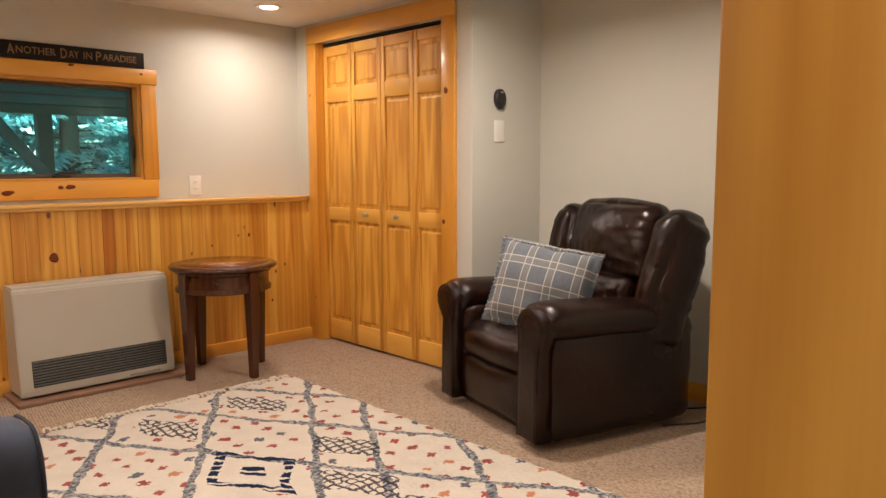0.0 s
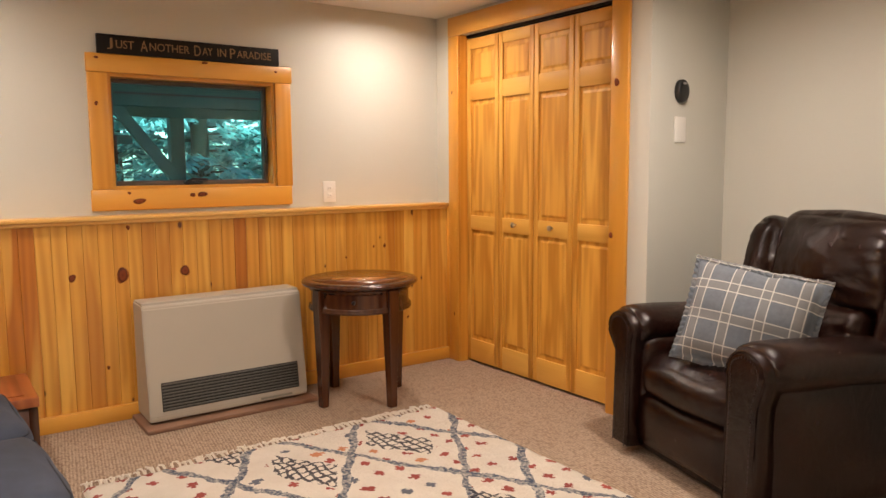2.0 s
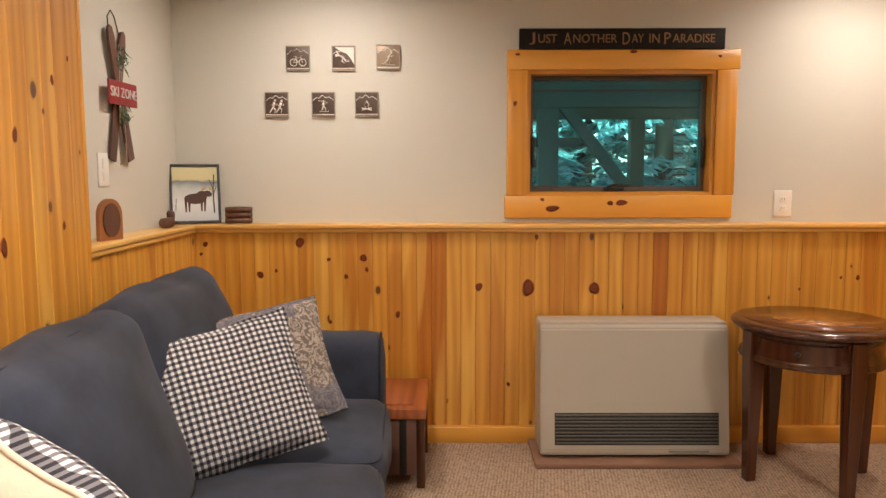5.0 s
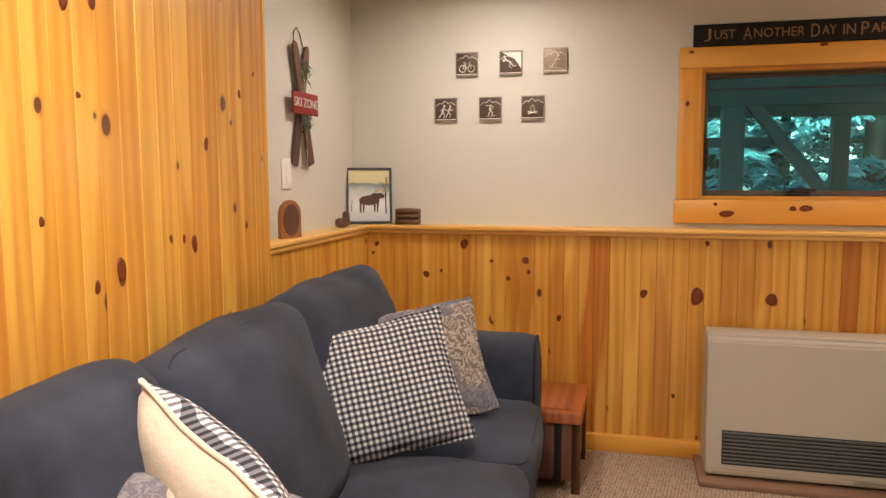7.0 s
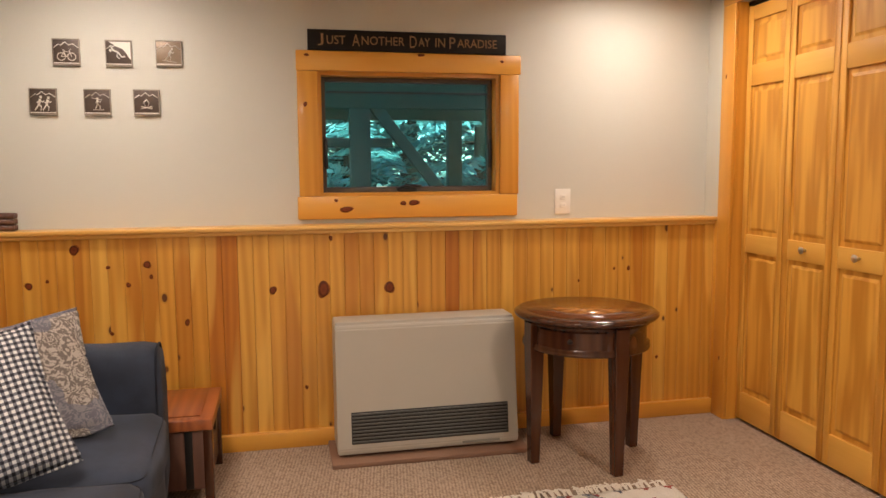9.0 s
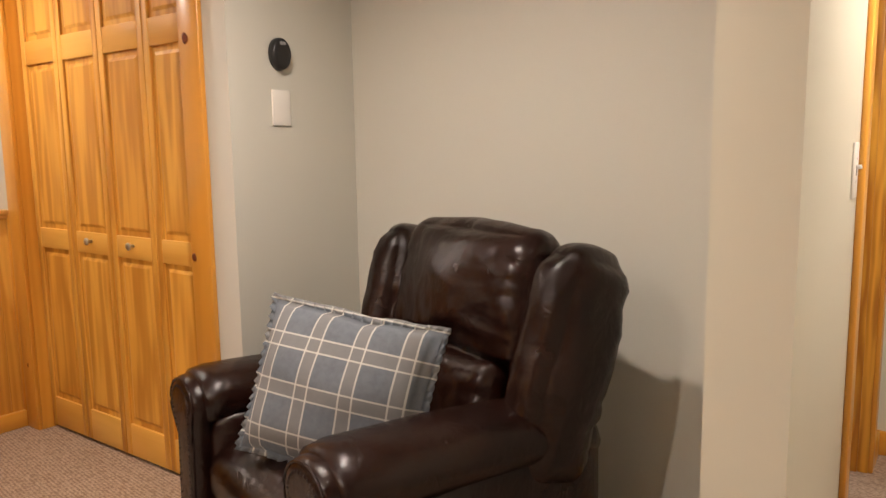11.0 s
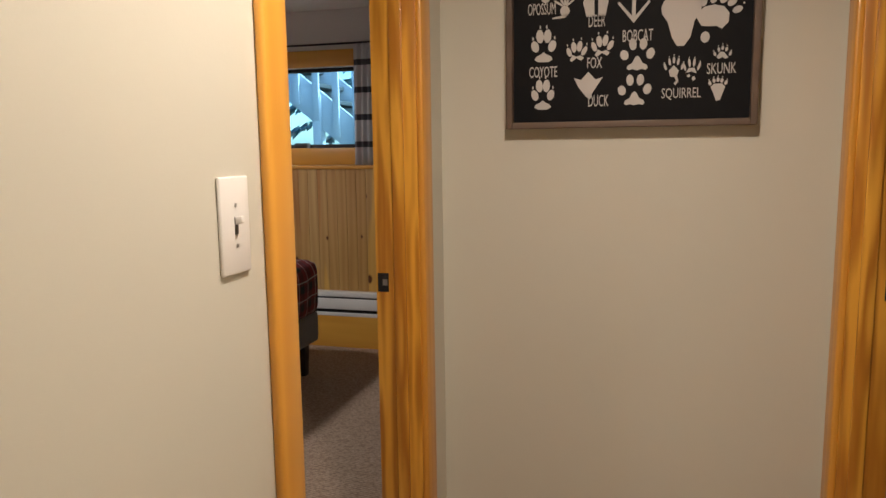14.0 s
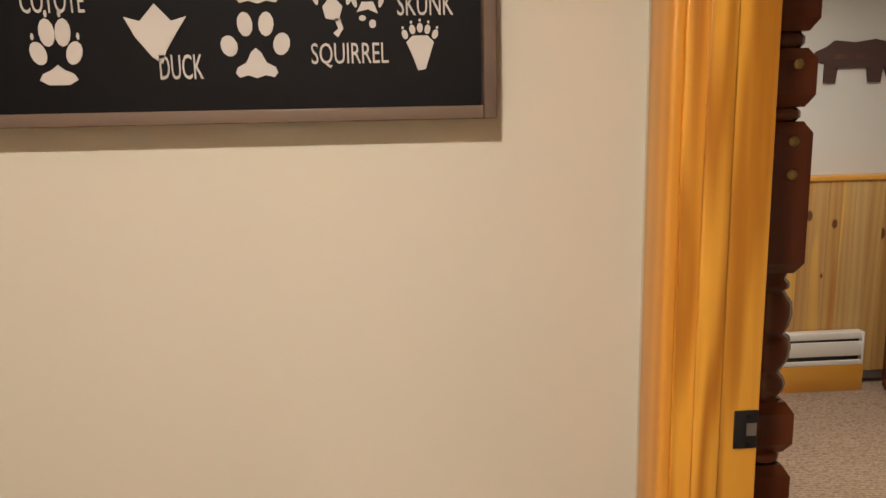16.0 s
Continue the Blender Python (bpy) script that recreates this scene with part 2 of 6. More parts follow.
def pine(name, grain_axis=2, light=(0.74, 0.390, 0.068), dark=(0.48, 0.195, 0.022), knots=0.5, rough=0.36, vary=0.35, figure=1.0, coat=0.22, wave=0.22):
    """Varnished knotty pine; the grain runs along the given axis of the piece."""
    s = Nodes(name)
    sc = [5.0, 5.0, 5.0]
    sc[grain_axis] = 0.45
    v = s.coords(tuple(sc), True)
    warp = s.noise(v, 1.3, 3, 0.55, 0.6)
    wv = s.n("TexWave", i_Scale=1.5 * figure, i_Distortion=9.0, i_Detail=1.5, i_Detail_Scale=0.8)
    wv.wave_type, wv.bands_direction = "BANDS", "XYZ"[0] if grain_axis != 0 else "Y"
    s.l(v, wv.inputs["Vector"])
    fine_sc = [150.0, 150.0, 150.0]
    fine_sc[grain_axis] = 2.5
    fine = s.noise(s.coords(tuple(fine_sc), True), 1.0, 3, 0.6)
    g = s.math("ADD", s.math("MULTIPLY", wv.outputs["Fac"], wave), s.math("MULTIPLY", warp, 1.0 - wave))
    g = s.math("ADD", s.math("MULTIPLY", g, 0.88), s.math("MULTIPLY", fine, 0.12))
    col = s.mix(s.ramp(g, [(0.28, 0.0), (0.78, 1.0)]), light, dark)
    oi = s.n("ObjectInfo").outputs["Random"]
    tone = s.ramp(oi, [(0.0, (0.88, 0.78, 0.66)), (0.15, (0.93, 0.87, 0.78)), (0.4, (0.98, 0.95, 0.90)), (0.65, (1.0, 1.0, 1.0)), (0.85, (1.04, 1.10, 1.20)), (1.0, (1.07, 1.20, 1.45))])
    col = s.mix(min(1.0, vary * 2), col, s.mix(1.0, col, tone, "MULTIPLY"))
    if vary > 0.3:
        hw = s.noise(s.coords(tuple(q * 0.8 for q in sc), True), 1.0, 2)
        col = s.mix(s.ramp(hw, [(0.60, 0.0), (0.63, 0.55)]), col, (0.40, 0.125, 0.014))
        sap = s.noise(s.coords(tuple(q * 1.5 for q in sc), True), 1.0, 1)
        col = s.mix(s.ramp(sap, [(0.37, 0.5), (0.41, 0.0)]), col, (0.84, 0.50, 0.105))
    if knots:
        tc = s.sep(s.coords((1, 1, 1), True))
        along = tc[grain_axis]
        o1, o2 = [tc[i] for i in range(3) if i != grain_axis]
        cmb = s.n("CombineXYZ")
        s.l(s.math("MULTIPLY", s.math("ADD", o1, o2), 7.0), cmb.inputs[0])
        s.l(s.math("MULTIPLY", along, 4.2), cmb.inputs[1])
        vo = s.n("TexVoronoi", i_Scale=1.0, i_Randomness=1.0)
        vo.voronoi_dimensions = "2D"
        s.l(cmb.outputs[0], vo.inputs["Vector"])
        pick = s.sep(vo.outputs["Color"])[0]
        size = s.math("MULTIPLY", s.math("SUBTRACT", pick, 1.0 - knots * 0.4), 0.55)
        k = s.math("SUBTRACT", vo.outputs["Distance"], size)
        kn = s.ramp(s.math("ADD", k, 0.2), [(0.0, 1.0), (0.20, 0.95), (0.215, 0.25), (0.26, 0.0)])
        kn = s.math("MULTIPLY", kn, s.math("GREATER_THAN", size, 0.008))
        col = s.mix(kn, col, (0.10, 0.026, 0.009))
    s.bump(g, 0.12, 0.001)
    return s.out(col, rough, coat=coat)


def fabric(name, color, rough=0.9, var=0.18, weave=420.0, bump=0.35, sheen=0.25):
    s = Nodes(name)
    v = s.coords()
    big = s.noise(v, 5.0, 4, 0.6)
    fine = s.noise(v, weave, 2)
    c = s.mix(s.ramp(big, [(0.3, 0.0), (0.7, 1.0)]), tuple(k * (1 - var) for k in color), tuple(k * (1 + var) for k in color))
    s.bump(s.math("ADD", s.math("MULTIPLY", fine, 0.5), big), bump, 0.003)
    s.out(c, rough)
    s.b.inputs["Sheen Weight"].default_value = sheen
    return s.m


def wall_paint(name, color):
    s = Nodes(name)
    v = s.coords()
    a = s.noise(v, 1.1, 3)
    c = s.mix(a, tuple(k * 0.97 for k in color), tuple(min(1, k * 1.03) for k in color))
    s.bump(s.noise(v, 160.0, 3), 0.12, 0.0012)
    return s.out(c, 0.5, spec=0.4)


M_WALL = wall_paint("wall_paint", (0.585, 0.575, 0.52))
M_WALL_HALL = wall_paint("hall_paint", (0.602, 0.583, 0.495))
M_WALL_BED = wall_paint("bedroom_paint", (0.62, 0.60, 0.57))
M_CEIL = wall_paint("ceiling_paint", (0.70, 0.68, 0.64))
M_PINE = pine("pine_board")
M_LEDGEX = pine("pine_ledge_x", 0, knots=0.0, vary=0.1, light=(0.80, 0.50, 0.15), dark=(0.66, 0.34, 0.075))
M_LEDGEY = pine("pine_ledge_y", 1, knots=0.0, vary=0.1, light=(0.80, 0.50, 0.15), dark=(0.66, 0.34, 0.075))
M_TRIMX = pine("pine_trim_x", 0, knots=0.0, vary=0.15, light=(0.76, 0.39, 0.065), dark=(0.60, 0.265, 0.032))
M_TRIMY = pine("pine_trim_y", 1, knots=0.0, vary=0.15, light=(0.76, 0.39, 0.065), dark=(0.60, 0.265, 0.032))
M_TRIMZ = pine("pine_trim_z", 2, knots=0.0, vary=0.15, light=(0.74, 0.365, 0.055), dark=(0.58, 0.245, 0.028))
M_DOORZ = pine("pine_door_z", 2, knots=0.0, vary=0.2, light=(0.76, 0.395, 0.065), dark=(0.50, 0.205, 0.020), figure=2.4, rough=0.5, coat=0.0, wave=0.42)
M_DOORY = pine("pine_door_y", 1, knots=0.0, vary=0.2, light=(0.78, 0.43, 0.085), dark=(0.62, 0.30, 0.042), rough=0.5, coat=0.0)
M_ENTRY = pine("entry_post_pine", 2, knots=0.25, vary=0.0, light=(0.68, 0.355, 0.065), dark=(0.43, 0.175, 0.022), figure=1.3, wave=0.4)
M_JAMB = pine("pine_jamb", 2, knots=0.0, vary=0.1, light=(0.74, 0.37, 0.045), dark=(0.40, 0.145, 0.012), figure=3.4, wave=0.55)
M_HEART = pine("pine_heartwood", 2, light=(0.56, 0.215, 0.026), dark=(0.33, 0.095, 0.011), knots=0.0, vary=0.31)
M_BEDPINE = pine("bedroom_pine", 2, light=(0.60, 0.38, 0.14), dark=(0.42, 0.22, 0.07), knots=0.5, rough=0.4)
M_BLACK = plain("black_plastic", (0.012, 0.012, 0.013), 0.35)
M_DARKMETAL = plain("dark_bronze", (0.03, 0.027, 0.025), 0.4, 0.7)
M_SASH = plain("bronze_window_sash", (0.10, 0.082, 0.07), 0.45, 0.2)
M_WHITE = plain("white_plastic", (0.78, 0.76, 0.72), 0.35, var=0.02)
M_STEEL = plain("brushed_nickel", (0.55, 0.53, 0.5), 0.3, 1.0)
M_HEATER = plain("heater_enamel", (0.415, 0.378, 0.315), 0.42, var=0.03)
M_GRILLE = plain("heater_grille", (0.10, 0.097, 0.09), 0.45)
M_MAT = plain("hearth_board", (0.22, 0.12, 0.075), 0.6)
M_WALNUT = pine("dark_walnut", 2, light=(0.085, 0.026, 0.009), dark=(0.030, 0.009, 0.004), knots=0, rough=0.2, vary=0.0)
M_NAVY = fabric("navy_microfibre", (0.0195, 0.0255, 0.042), var=0.5, sheen=0.03)
M_PIPING = fabric("navy_piping", (0.010, 0.012, 0.020), sheen=0.0)
M_SEAM = plain("dark_stitch", (0.012, 0.008, 0.007), 0.5)


def leather():
    s = Nodes("brown_leather")
    v = s.coords()
    big = s.noise(v, 4.0, 4, 0.6)
    cr = s.noise(v, 14.0, 5, 0.6, 1.5)
    vo = s.n("TexVoronoi", i_Scale=260.0)
    s.l(v, vo.inputs["Vector"])
    c = s.mix(s.ramp(big, [(0.3, 0.0), (0.75, 1.0)]), (0.0050, 0.0017, 0.0012), (0.018, 0.0055, 0.0035))
    h = s.math("ADD", s.math("MULTIPLY", cr, 1.0), s.math("MULTIPLY", vo.outputs["Distance"], 0.05))
    s.bump(h, 0.40, 0.010)
    r = s.ramp(big, [(0.2, 0.19), (0.8, 0.30)])
    return s.out(c, r, spec=0.36)


def lines(s, coord, period, half, offset=0.0):
    """1 within half a width of each line, once a period."""
    f = s.math("FRACT", s.math("DIVIDE", s.math("ADD", coord, offset + 100 * period), period))
    d = s.math("ABSOLUTE", s.math("SUBTRACT", f, 0.5))
    return s.math("LESS_THAN", d, half / period)


def plaid():
    s = Nodes("blue_plaid_cotton")
    v = s.coords()
    x, y, z = s.sep(v)
    w = s.noise(v, 700.0, 2)
    base = s.mix(s.noise(v, 60.0, 3), (0.085, 0.100, 0.122), (0.150, 0.168, 0.192))
    band = s.math("MAXIMUM", lines(s, x, 0.125, 0.016), lines(s, z, 0.125, 0.016))
    c = s.mix(s.math("MULTIPLY", band, 0.55), base, (0.20, 0.19, 0.18))
    for q in (x, z):
        for off in (0.018, -0.018):
            c = s.mix(s.math("MULTIPLY", lines(s, q, 0.125, 0.0024, off), 0.75), c, (0.50, 0.49, 0.45))
    s.bump(w, 0.3, 0.001)
    return s.out(c, 0.9)


def gingham():
    s = Nodes("black_gingham")
    v = s.coords()
    x, y, z = s.sep(v)
    p = 0.0175
    a, b = lines(s, x, p, p / 4), lines(s, z, p, p / 4)
    k = s.math("MULTIPLY", s.math("ADD", a, b), 0.5)
    c = s.ramp(k, [(0.0, (0.62, 0.61, 0.60)), (0.5, (0.14, 0.14, 0.16)), (1.0, (0.010, 0.011, 0.018))])
    s.bump(s.noise(v, 500.0, 2), 0.3, 0.001)
    return s.out(c, 0.9)


def paisley():
    s = Nodes("grey_paisley")
    v = s.coords()
    vo = s.n("TexVoronoi", i_Scale=17.0, feature="SMOOTH_F1")
    wv = s.n("TexNoise", i_Scale=24.0, i_Detail=2.0, i_Distortion=3.0)
    s.l(v, wv.inputs["Vector"])
    s.l(v, vo.inputs["Vector"])
    rings = s.math("SINE", s.math("MULTIPLY", s.math("ADD", vo.outputs["Distance"], s.math("MULTIPLY", wv.outputs["Fac"], 0.55)), 34.0))
    pat = s.math("GREATER_THAN", rings, 0.15)
    c = s.mix(pat, (0.14, 0.115, 0.10), (0.36, 0.315, 0.275))
    blue = s.math("GREATER_THAN", s.noise(v, 6.0, 2), 0.56)
    c = s.mix(s.math("MULTIPLY", blue, 0.65), c, (0.105, 0.11, 0.15))
    s.bump(s.noise(v, 400.0, 2), 0.4, 0.001)
    return s.out(c, 0.9)


def carpet(name, a, b, bed=False):
    s = Nodes(name)
    v = s.coords()
    vo = s.n("TexVoronoi", i_Scale=105.0)
    s.l(s.coords((1.0, 0.62, 1.0), rot=(0, 0, 18)), vo.inputs["Vector"])
    row = s.n("TexWave", i_Scale=22.0, i_Distortion=2.5, i_Detail=2.0, i_Detail_Scale=6.0)
    s.l(s.coords(rot=(0, 0, 8)), row.inputs["Vector"])
    n1 = s.noise(v, 2.2, 4)
    loop = s.math("SUBTRACT", 1.0, s.math("MULTIPLY", vo.outputs["Distance"], 1.2))
    k = s.math("ADD", s.math("MULTIPLY", loop, 0.55), s.math("MULTIPLY", row.outputs["Fac"], 0.3))
    k = s.math("ADD", k, s.math("MULTIPLY", s.noise(v, 190.0, 2), 0.25))
    c = s.mix(s.ramp(k, [(0.25, 0.0), (0.95, 1.0)]), a, b)
    c = s.mix(s.ramp(n1, [(0.35, 0.0), (0.75, 0.22)]), c, tuple(q * 0.7 for q in a))
    s.bump(k, 0.8, 0.006)
    return s.out(c, 0.95, spec=0.1)


def rug_mat():
    s = Nodes("shag_rug_wool")
    v = s.coords()
    wob = s.n("TexNoise", i_Scale=5.0, i_Detail=3.0)
    s.l(v, wob.inputs["Vector"])
    fz = s.n("TexNoise", i_Scale=70.0, i_Detail=2.0)
    s.l(v, fz.inputs["Vector"])
    x0, y0, z0 = s.sep(v)
    wr, wg, wb = s.sep(wob.outputs["Color"])
    fr, fg, fb = s.sep(fz.outputs["Color"])
    x = s.math("ADD", x0, s.math("ADD", s.math("MULTIPLY", s.math("SUBTRACT", wr, 0.5), 0.09), s.math("MULTIPLY", s.math("SUBTRACT", fr, 0.5), 0.022)))
    y = s.math("ADD", y0, s.math("ADD", s.math("MULTIPLY", s.math("SUBTRACT", wg, 0.5), 0.09), s.math("MULTIPLY", s.math("SUBTRACT", fg, 0.5), 0.022)))
    cream = s.mix(s.noise(v, 9.0, 4), (0.64, 0.57, 0.48), (0.80, 0.74, 0.66))
    d1, d2 = s.math("ADD", x, s.math("MULTIPLY", y, 0.62)), s.math("SUBTRACT", x, s.math("MULTIPLY", y, 0.62))

    def near(coord, places, half):
        """1 within half a width of any of the places."""
        m = None
        for q in places:
            k = s.math("LESS_THAN", s.math("ABSOLUTE", s.math("SUBTRACT", coord, q)), half)
            m = k if m is None else s.math("MAXIMUM", m, k)
        return m

    def cell(q1, q2, size):
        """Distance from a place, in squares set along the lattice."""
        return s.math("MAXIMUM", s.math("ABSOLUTE", s.math("SUBTRACT", d1, q1)), s.math("MULTIPLY", s.math("ABSOLUTE", s.math("SUBTRACT", d2, q2)), size))

    lat = s.math("MAXIMUM", near(d1, (-1.36, -0.88, -0.40, 0.18, 0.71, 1.22), 0.021), near(d2, (-1.40, -0.90, -0.36, 0.22, 0.53, 0.99, 1.45), 0.021))
    c = s.mix(s.math("MULTIPLY", lat, s.ramp(fb, [(0.35, 0.35), (0.60, 1.0)])), cream, (0.085, 0.105, 0.15))
    # stepped navy diamonds
    dash = s.math("GREATER_THAN", s.math("SINE", s.math("MULTIPLY", s.math("ADD", x, y), 80.0)), -0.6)
    blocked = lat
    for q1, q2 in ((0.03, -0.09), (-0.62, 0.76), (-0.60, -0.62)):
        r = cell(q1, q2, 0.95)
        ring = s.math("MULTIPLY", s.math("LESS_THAN", r, 0.185), s.math("GREATER_THAN", r, 0.135))
        k = s.math("MULTIPLY", s.math("MAXIMUM", ring, s.math("LESS_THAN", r, 0.050)), dash)
        c = s.mix(k, c, (0.016, 0.026, 0.062))
        blocked = s.math("MAXIMUM", blocked, s.math("LESS_THAN", r, 0.20))
    # open nets of dark knots
    mesh = s.math("MAXIMUM", lines(s, x, 0.040, 0.0065), lines(s, y, 0.046, 0.0065))
    for q1, q2 in ((0.96, -0.12), (0.03, 0.41), (-0.14, 0.74), (0.44, -0.58), (0.44, 0.38), (-0.64, 0.05), (0.45, -1.10)):
        r = cell(q1, q2, 0.62)
        c = s.mix(s.math("MULTIPLY", s.math("MULTIPLY", s.math("LESS_THAN", r, 0.105), mesh), 0.9), c, (0.03, 0.03, 0.045))
        blocked = s.math("MAXIMUM", blocked, s.math("LESS_THAN", r, 0.12))
    # small woven motifs in rows
    p = 0.112
    cx = s.math("DIVIDE", s.math("ADD", x, 50 * p), p)
    cy = s.math("DIVIDE", s.math("ADD", y, 50 * p), p)
    fx = s.math("ABSOLUTE", s.math("SUBTRACT", s.math("FRACT", cx), 0.5))
    fy = s.math("ABSOLUTE", s.math("SUBTRACT", s.math("FRACT", cy), 0.5))
    cross = s.math("MULTIPLY", s.math("LESS_THAN", s.math("MAXIMUM", fx, fy), 0.21), s.math("LESS_THAN", s.math("MINIMUM", fx, fy), 0.085))
    wn_ = s.n("TexWhiteNoise")
    cmb = s.n("CombineXYZ")
    s.l(s.math("FLOOR", cx), cmb.inputs[0])
    s.l(s.math("FLOOR", cy), cmb.inputs[1])
    s.l(cmb.outputs[0], wn_.inputs["Vector"])
    hue = s.n("ValToRGB")
    hue.color_ramp.interpolation = "CONSTANT"
    cols = [(0.0, (0.30, 0.035, 0.028)), (0.38, (0.58, 0.22, 0.10)), (0.52, (0.36, 0.050, 0.040)), (0.82, (0.10, 0.11, 0.15))]
    while len(hue.color_ramp.elements) < 4:
        hue.color_ramp.elements.new(0.5)
    for e, (q, cc) in zip(hue.color_ramp.elements, cols):
        e.position, e.color = q, (*cc, 1)
    s.l(wn_.outputs["Value"], hue.inputs[0])
    some = s.math("GREATER_THAN", s.sep(wn_.outputs["Color"])[1], 0.22)
    free = s.math("MULTIPLY", some, s.math("SUBTRACT", 1.0, blocked))
    c = s.mix(s.math("MULTIPLY", s.math("MULTIPLY", cross, free), 0.92), c, hue.outputs[0])
    pile = s.math("ADD", s.noise(v, 150.0, 3, 0.7), s.noise(v, 38.0, 2))
    s.bump(pile, 0.9, 0.012)
    return s.out(c, 0.97, spec=0.05)


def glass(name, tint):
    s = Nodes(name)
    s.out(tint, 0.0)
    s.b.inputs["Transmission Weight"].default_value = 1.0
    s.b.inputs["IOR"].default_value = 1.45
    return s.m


def glow(name, color, k):
    s = Nodes(name)
    s.out((0.9, 0.88, 0.82), 0.4)
    s.b.inputs["Emission Color"].default_value = (*color, 1)
    s.b.inputs["Emission Strength"].default_value = k
    return s.m


def leaf_mat(name, a, b):
    s = Nodes(name)
    g = s.n("NewGeometry").outputs["Random Per Island"]
    c = s.mix(g, a, b)
    s.out(c, 0.5)
    tr = s.n("BsdfTranslucent")
    s.l(c, tr.inputs["Color"])
    mx = s.n("MixShader")
    mx.inputs[0].default_value = 0.4
    s.l(s.b.outputs[0], mx.inputs[1])
    s.l(tr.outputs[0], mx.inputs[2])
    s.l(mx.outputs[0], s.t.nodes["Material Output"].inputs[0])
    return s.m


def patchwork():
    s = Nodes("plaid_patchwork_quilt")
    v = s.coords()
    x, y, z = s.sep(v)
    p = 0.42
    yy = s.math("ADD", y, s.math("MULTIPLY", z, -1.0))
    a, b = lines(s, x, 0.034, 0.0085), lines(s, yy, 0.034, 0.0085)
    k = s.math("MULTIPLY", s.math("ADD", a, b), 0.5)
    red = s.ramp(k, [(0.0, (0.55, 0.50, 0.48)), (0.5, (0.36, 0.06, 0.07)), (1.0, (0.22, 0.008, 0.015))])
    a2, b2 = lines(s, x, 0.11, 0.022), lines(s, yy, 0.11, 0.022)
    a3, b3 = lines(s, x, 0.11, 0.003, 0.04), lines(s, yy, 0.11, 0.003, 0.04)
    dark = s.mix(s.math("MULTIPLY", s.math("ADD", a2, b2), 0.5), (0.16, 0.012, 0.018), (0.010, 0.012, 0.016))
    dark = s.mix(s.math("MAXIMUM", a3, b3), dark, (0.35, 0.33, 0.32))
    lite = s.mix(s.math("MAXIMUM", a3, b3), (0.50, 0.50, 0.50), (0.06, 0.06, 0.08))
    lite = s.mix(s.math("MULTIPLY", s.math("MAXIMUM", a2, b2), 0.4), lite, (0.25, 0.27, 0.30))
    # patches: which cloth lies where, by column along the bed and by row across it
    col = s.math("FLOOR", s.math("DIVIDE", s.math("ADD", x, 10 * p - 0.12), p))
    row = s.math("FLOOR", s.math("DIVIDE", s.math("ADD", yy, 10 * p + 0.12), p))
    k3 = s.math("MODULO", s.math("ADD", s.math("MULTIPLY", col, 2.0), row), 3.0)
    grey = s.mix(s.math("MULTIPLY", s.math("ADD", a2, b2), 0.5), (0.30, 0.30, 0.31), (0.015, 0.016, 0.02))
    c = s.mix(s.math("GREATER_THAN", k3, 0.5), dark, red)
    c = s.mix(s.math("GREATER_THAN", k3, 1.5), c, lite)
    side = s.math("LESS_THAN", z, 0.085)
    c = s.mix(side, c, s.mix(s.math("LESS_THAN", s.math("MODULO", col, 2.0), 0.5), dark, grey))
    s.bump(s.noise(v, 40.0, 3), 0.5, 0.008)
    return s.out(c, 0.9)


def curtain_mat():
    s = Nodes("striped_curtain_cotton")
    v = s.coords()
    z = s.sep(v)[2]
    k = lines(s, z, 0.178, 0.019, 0.03)
    c = s.mix(k, (0.62, 0.62, 0.64), (0.10, 0.105, 0.12))
    s.bump(s.noise(v, 300.0, 2), 0.3, 0.001)
    return s.out(c, 0.9)


M_LEATHER = leather()
M_PLAID, M_GINGHAM, M_PAISLEY = plaid(), gingham(), paisley()
M_FLEECE = fabric("cream_fleece", (0.58, 0.51, 0.41), var=0.16, weave=70.0, bump=1.0)
M_CARPET = carpet("loop_carpet", (0.27, 0.19, 0.135), (0.56, 0.43, 0.325))
M_RUG = rug_mat()
M_FRINGE = fabric("rug_fringe", (0.72, 0.65, 0.55), var=0.1)
# cyan pane tint stands in for the cool cast of daylight outside
M_GLASS = glass("daylight_tinted_glass", (0.36, 1.0, 1.0))
# dark blue tint puts cool, dimmed daylight into the pane colour
M_GLASS_BED = glass("daylight_toned_bedroom_glass", (0.22, 0.47, 0.68))
M_LENS = glow("lamp_lens", (1.0, 0.86, 0.68), 3.3)
# leaf colours lifted and shifted to cyan, carrying the bright, cool daylight
M_LEAF = leaf_mat("daylit_hemlock_leaves", (0.17, 0.31, 0.30), (0.34, 0.54, 0.52))
M_BARK = plain("bark", (0.07, 0.05, 0.035), 0.9, var=0.3, bump=0.6)
M_DECK = plain("weathered_deck_wood", (0.085, 0.085, 0.080), 0.8, var=0.25, bump=0.3)
M_GROUND = plain("forest_ground", (0.07, 0.075, 0.04), 0.95, var=0.4, scale=1.5, bump=0.6, bscale=12.0)
M_STAIRPAINT = plain("painted_stair_rail", (0.66, 0.68, 0.70), 0.5)
M_QUILT, M_CURTAIN = patchwork(), curtain_mat()
M_BEDGREY = fabric("charcoal_upholstery", (0.075, 0.075, 0.082))
M_BLACKBOARD = plain("black_board", (0.006, 0.006, 0.007), 0.6, var=0.3, scale=20, bump=0.2, spec=0.15)
M_CHALK = plain("white_print", (0.54, 0.52, 0.49), 0.7, var=0.05)
M_GOLD = plain("gold_lettering", (0.26, 0.15, 0.065), 0.55)
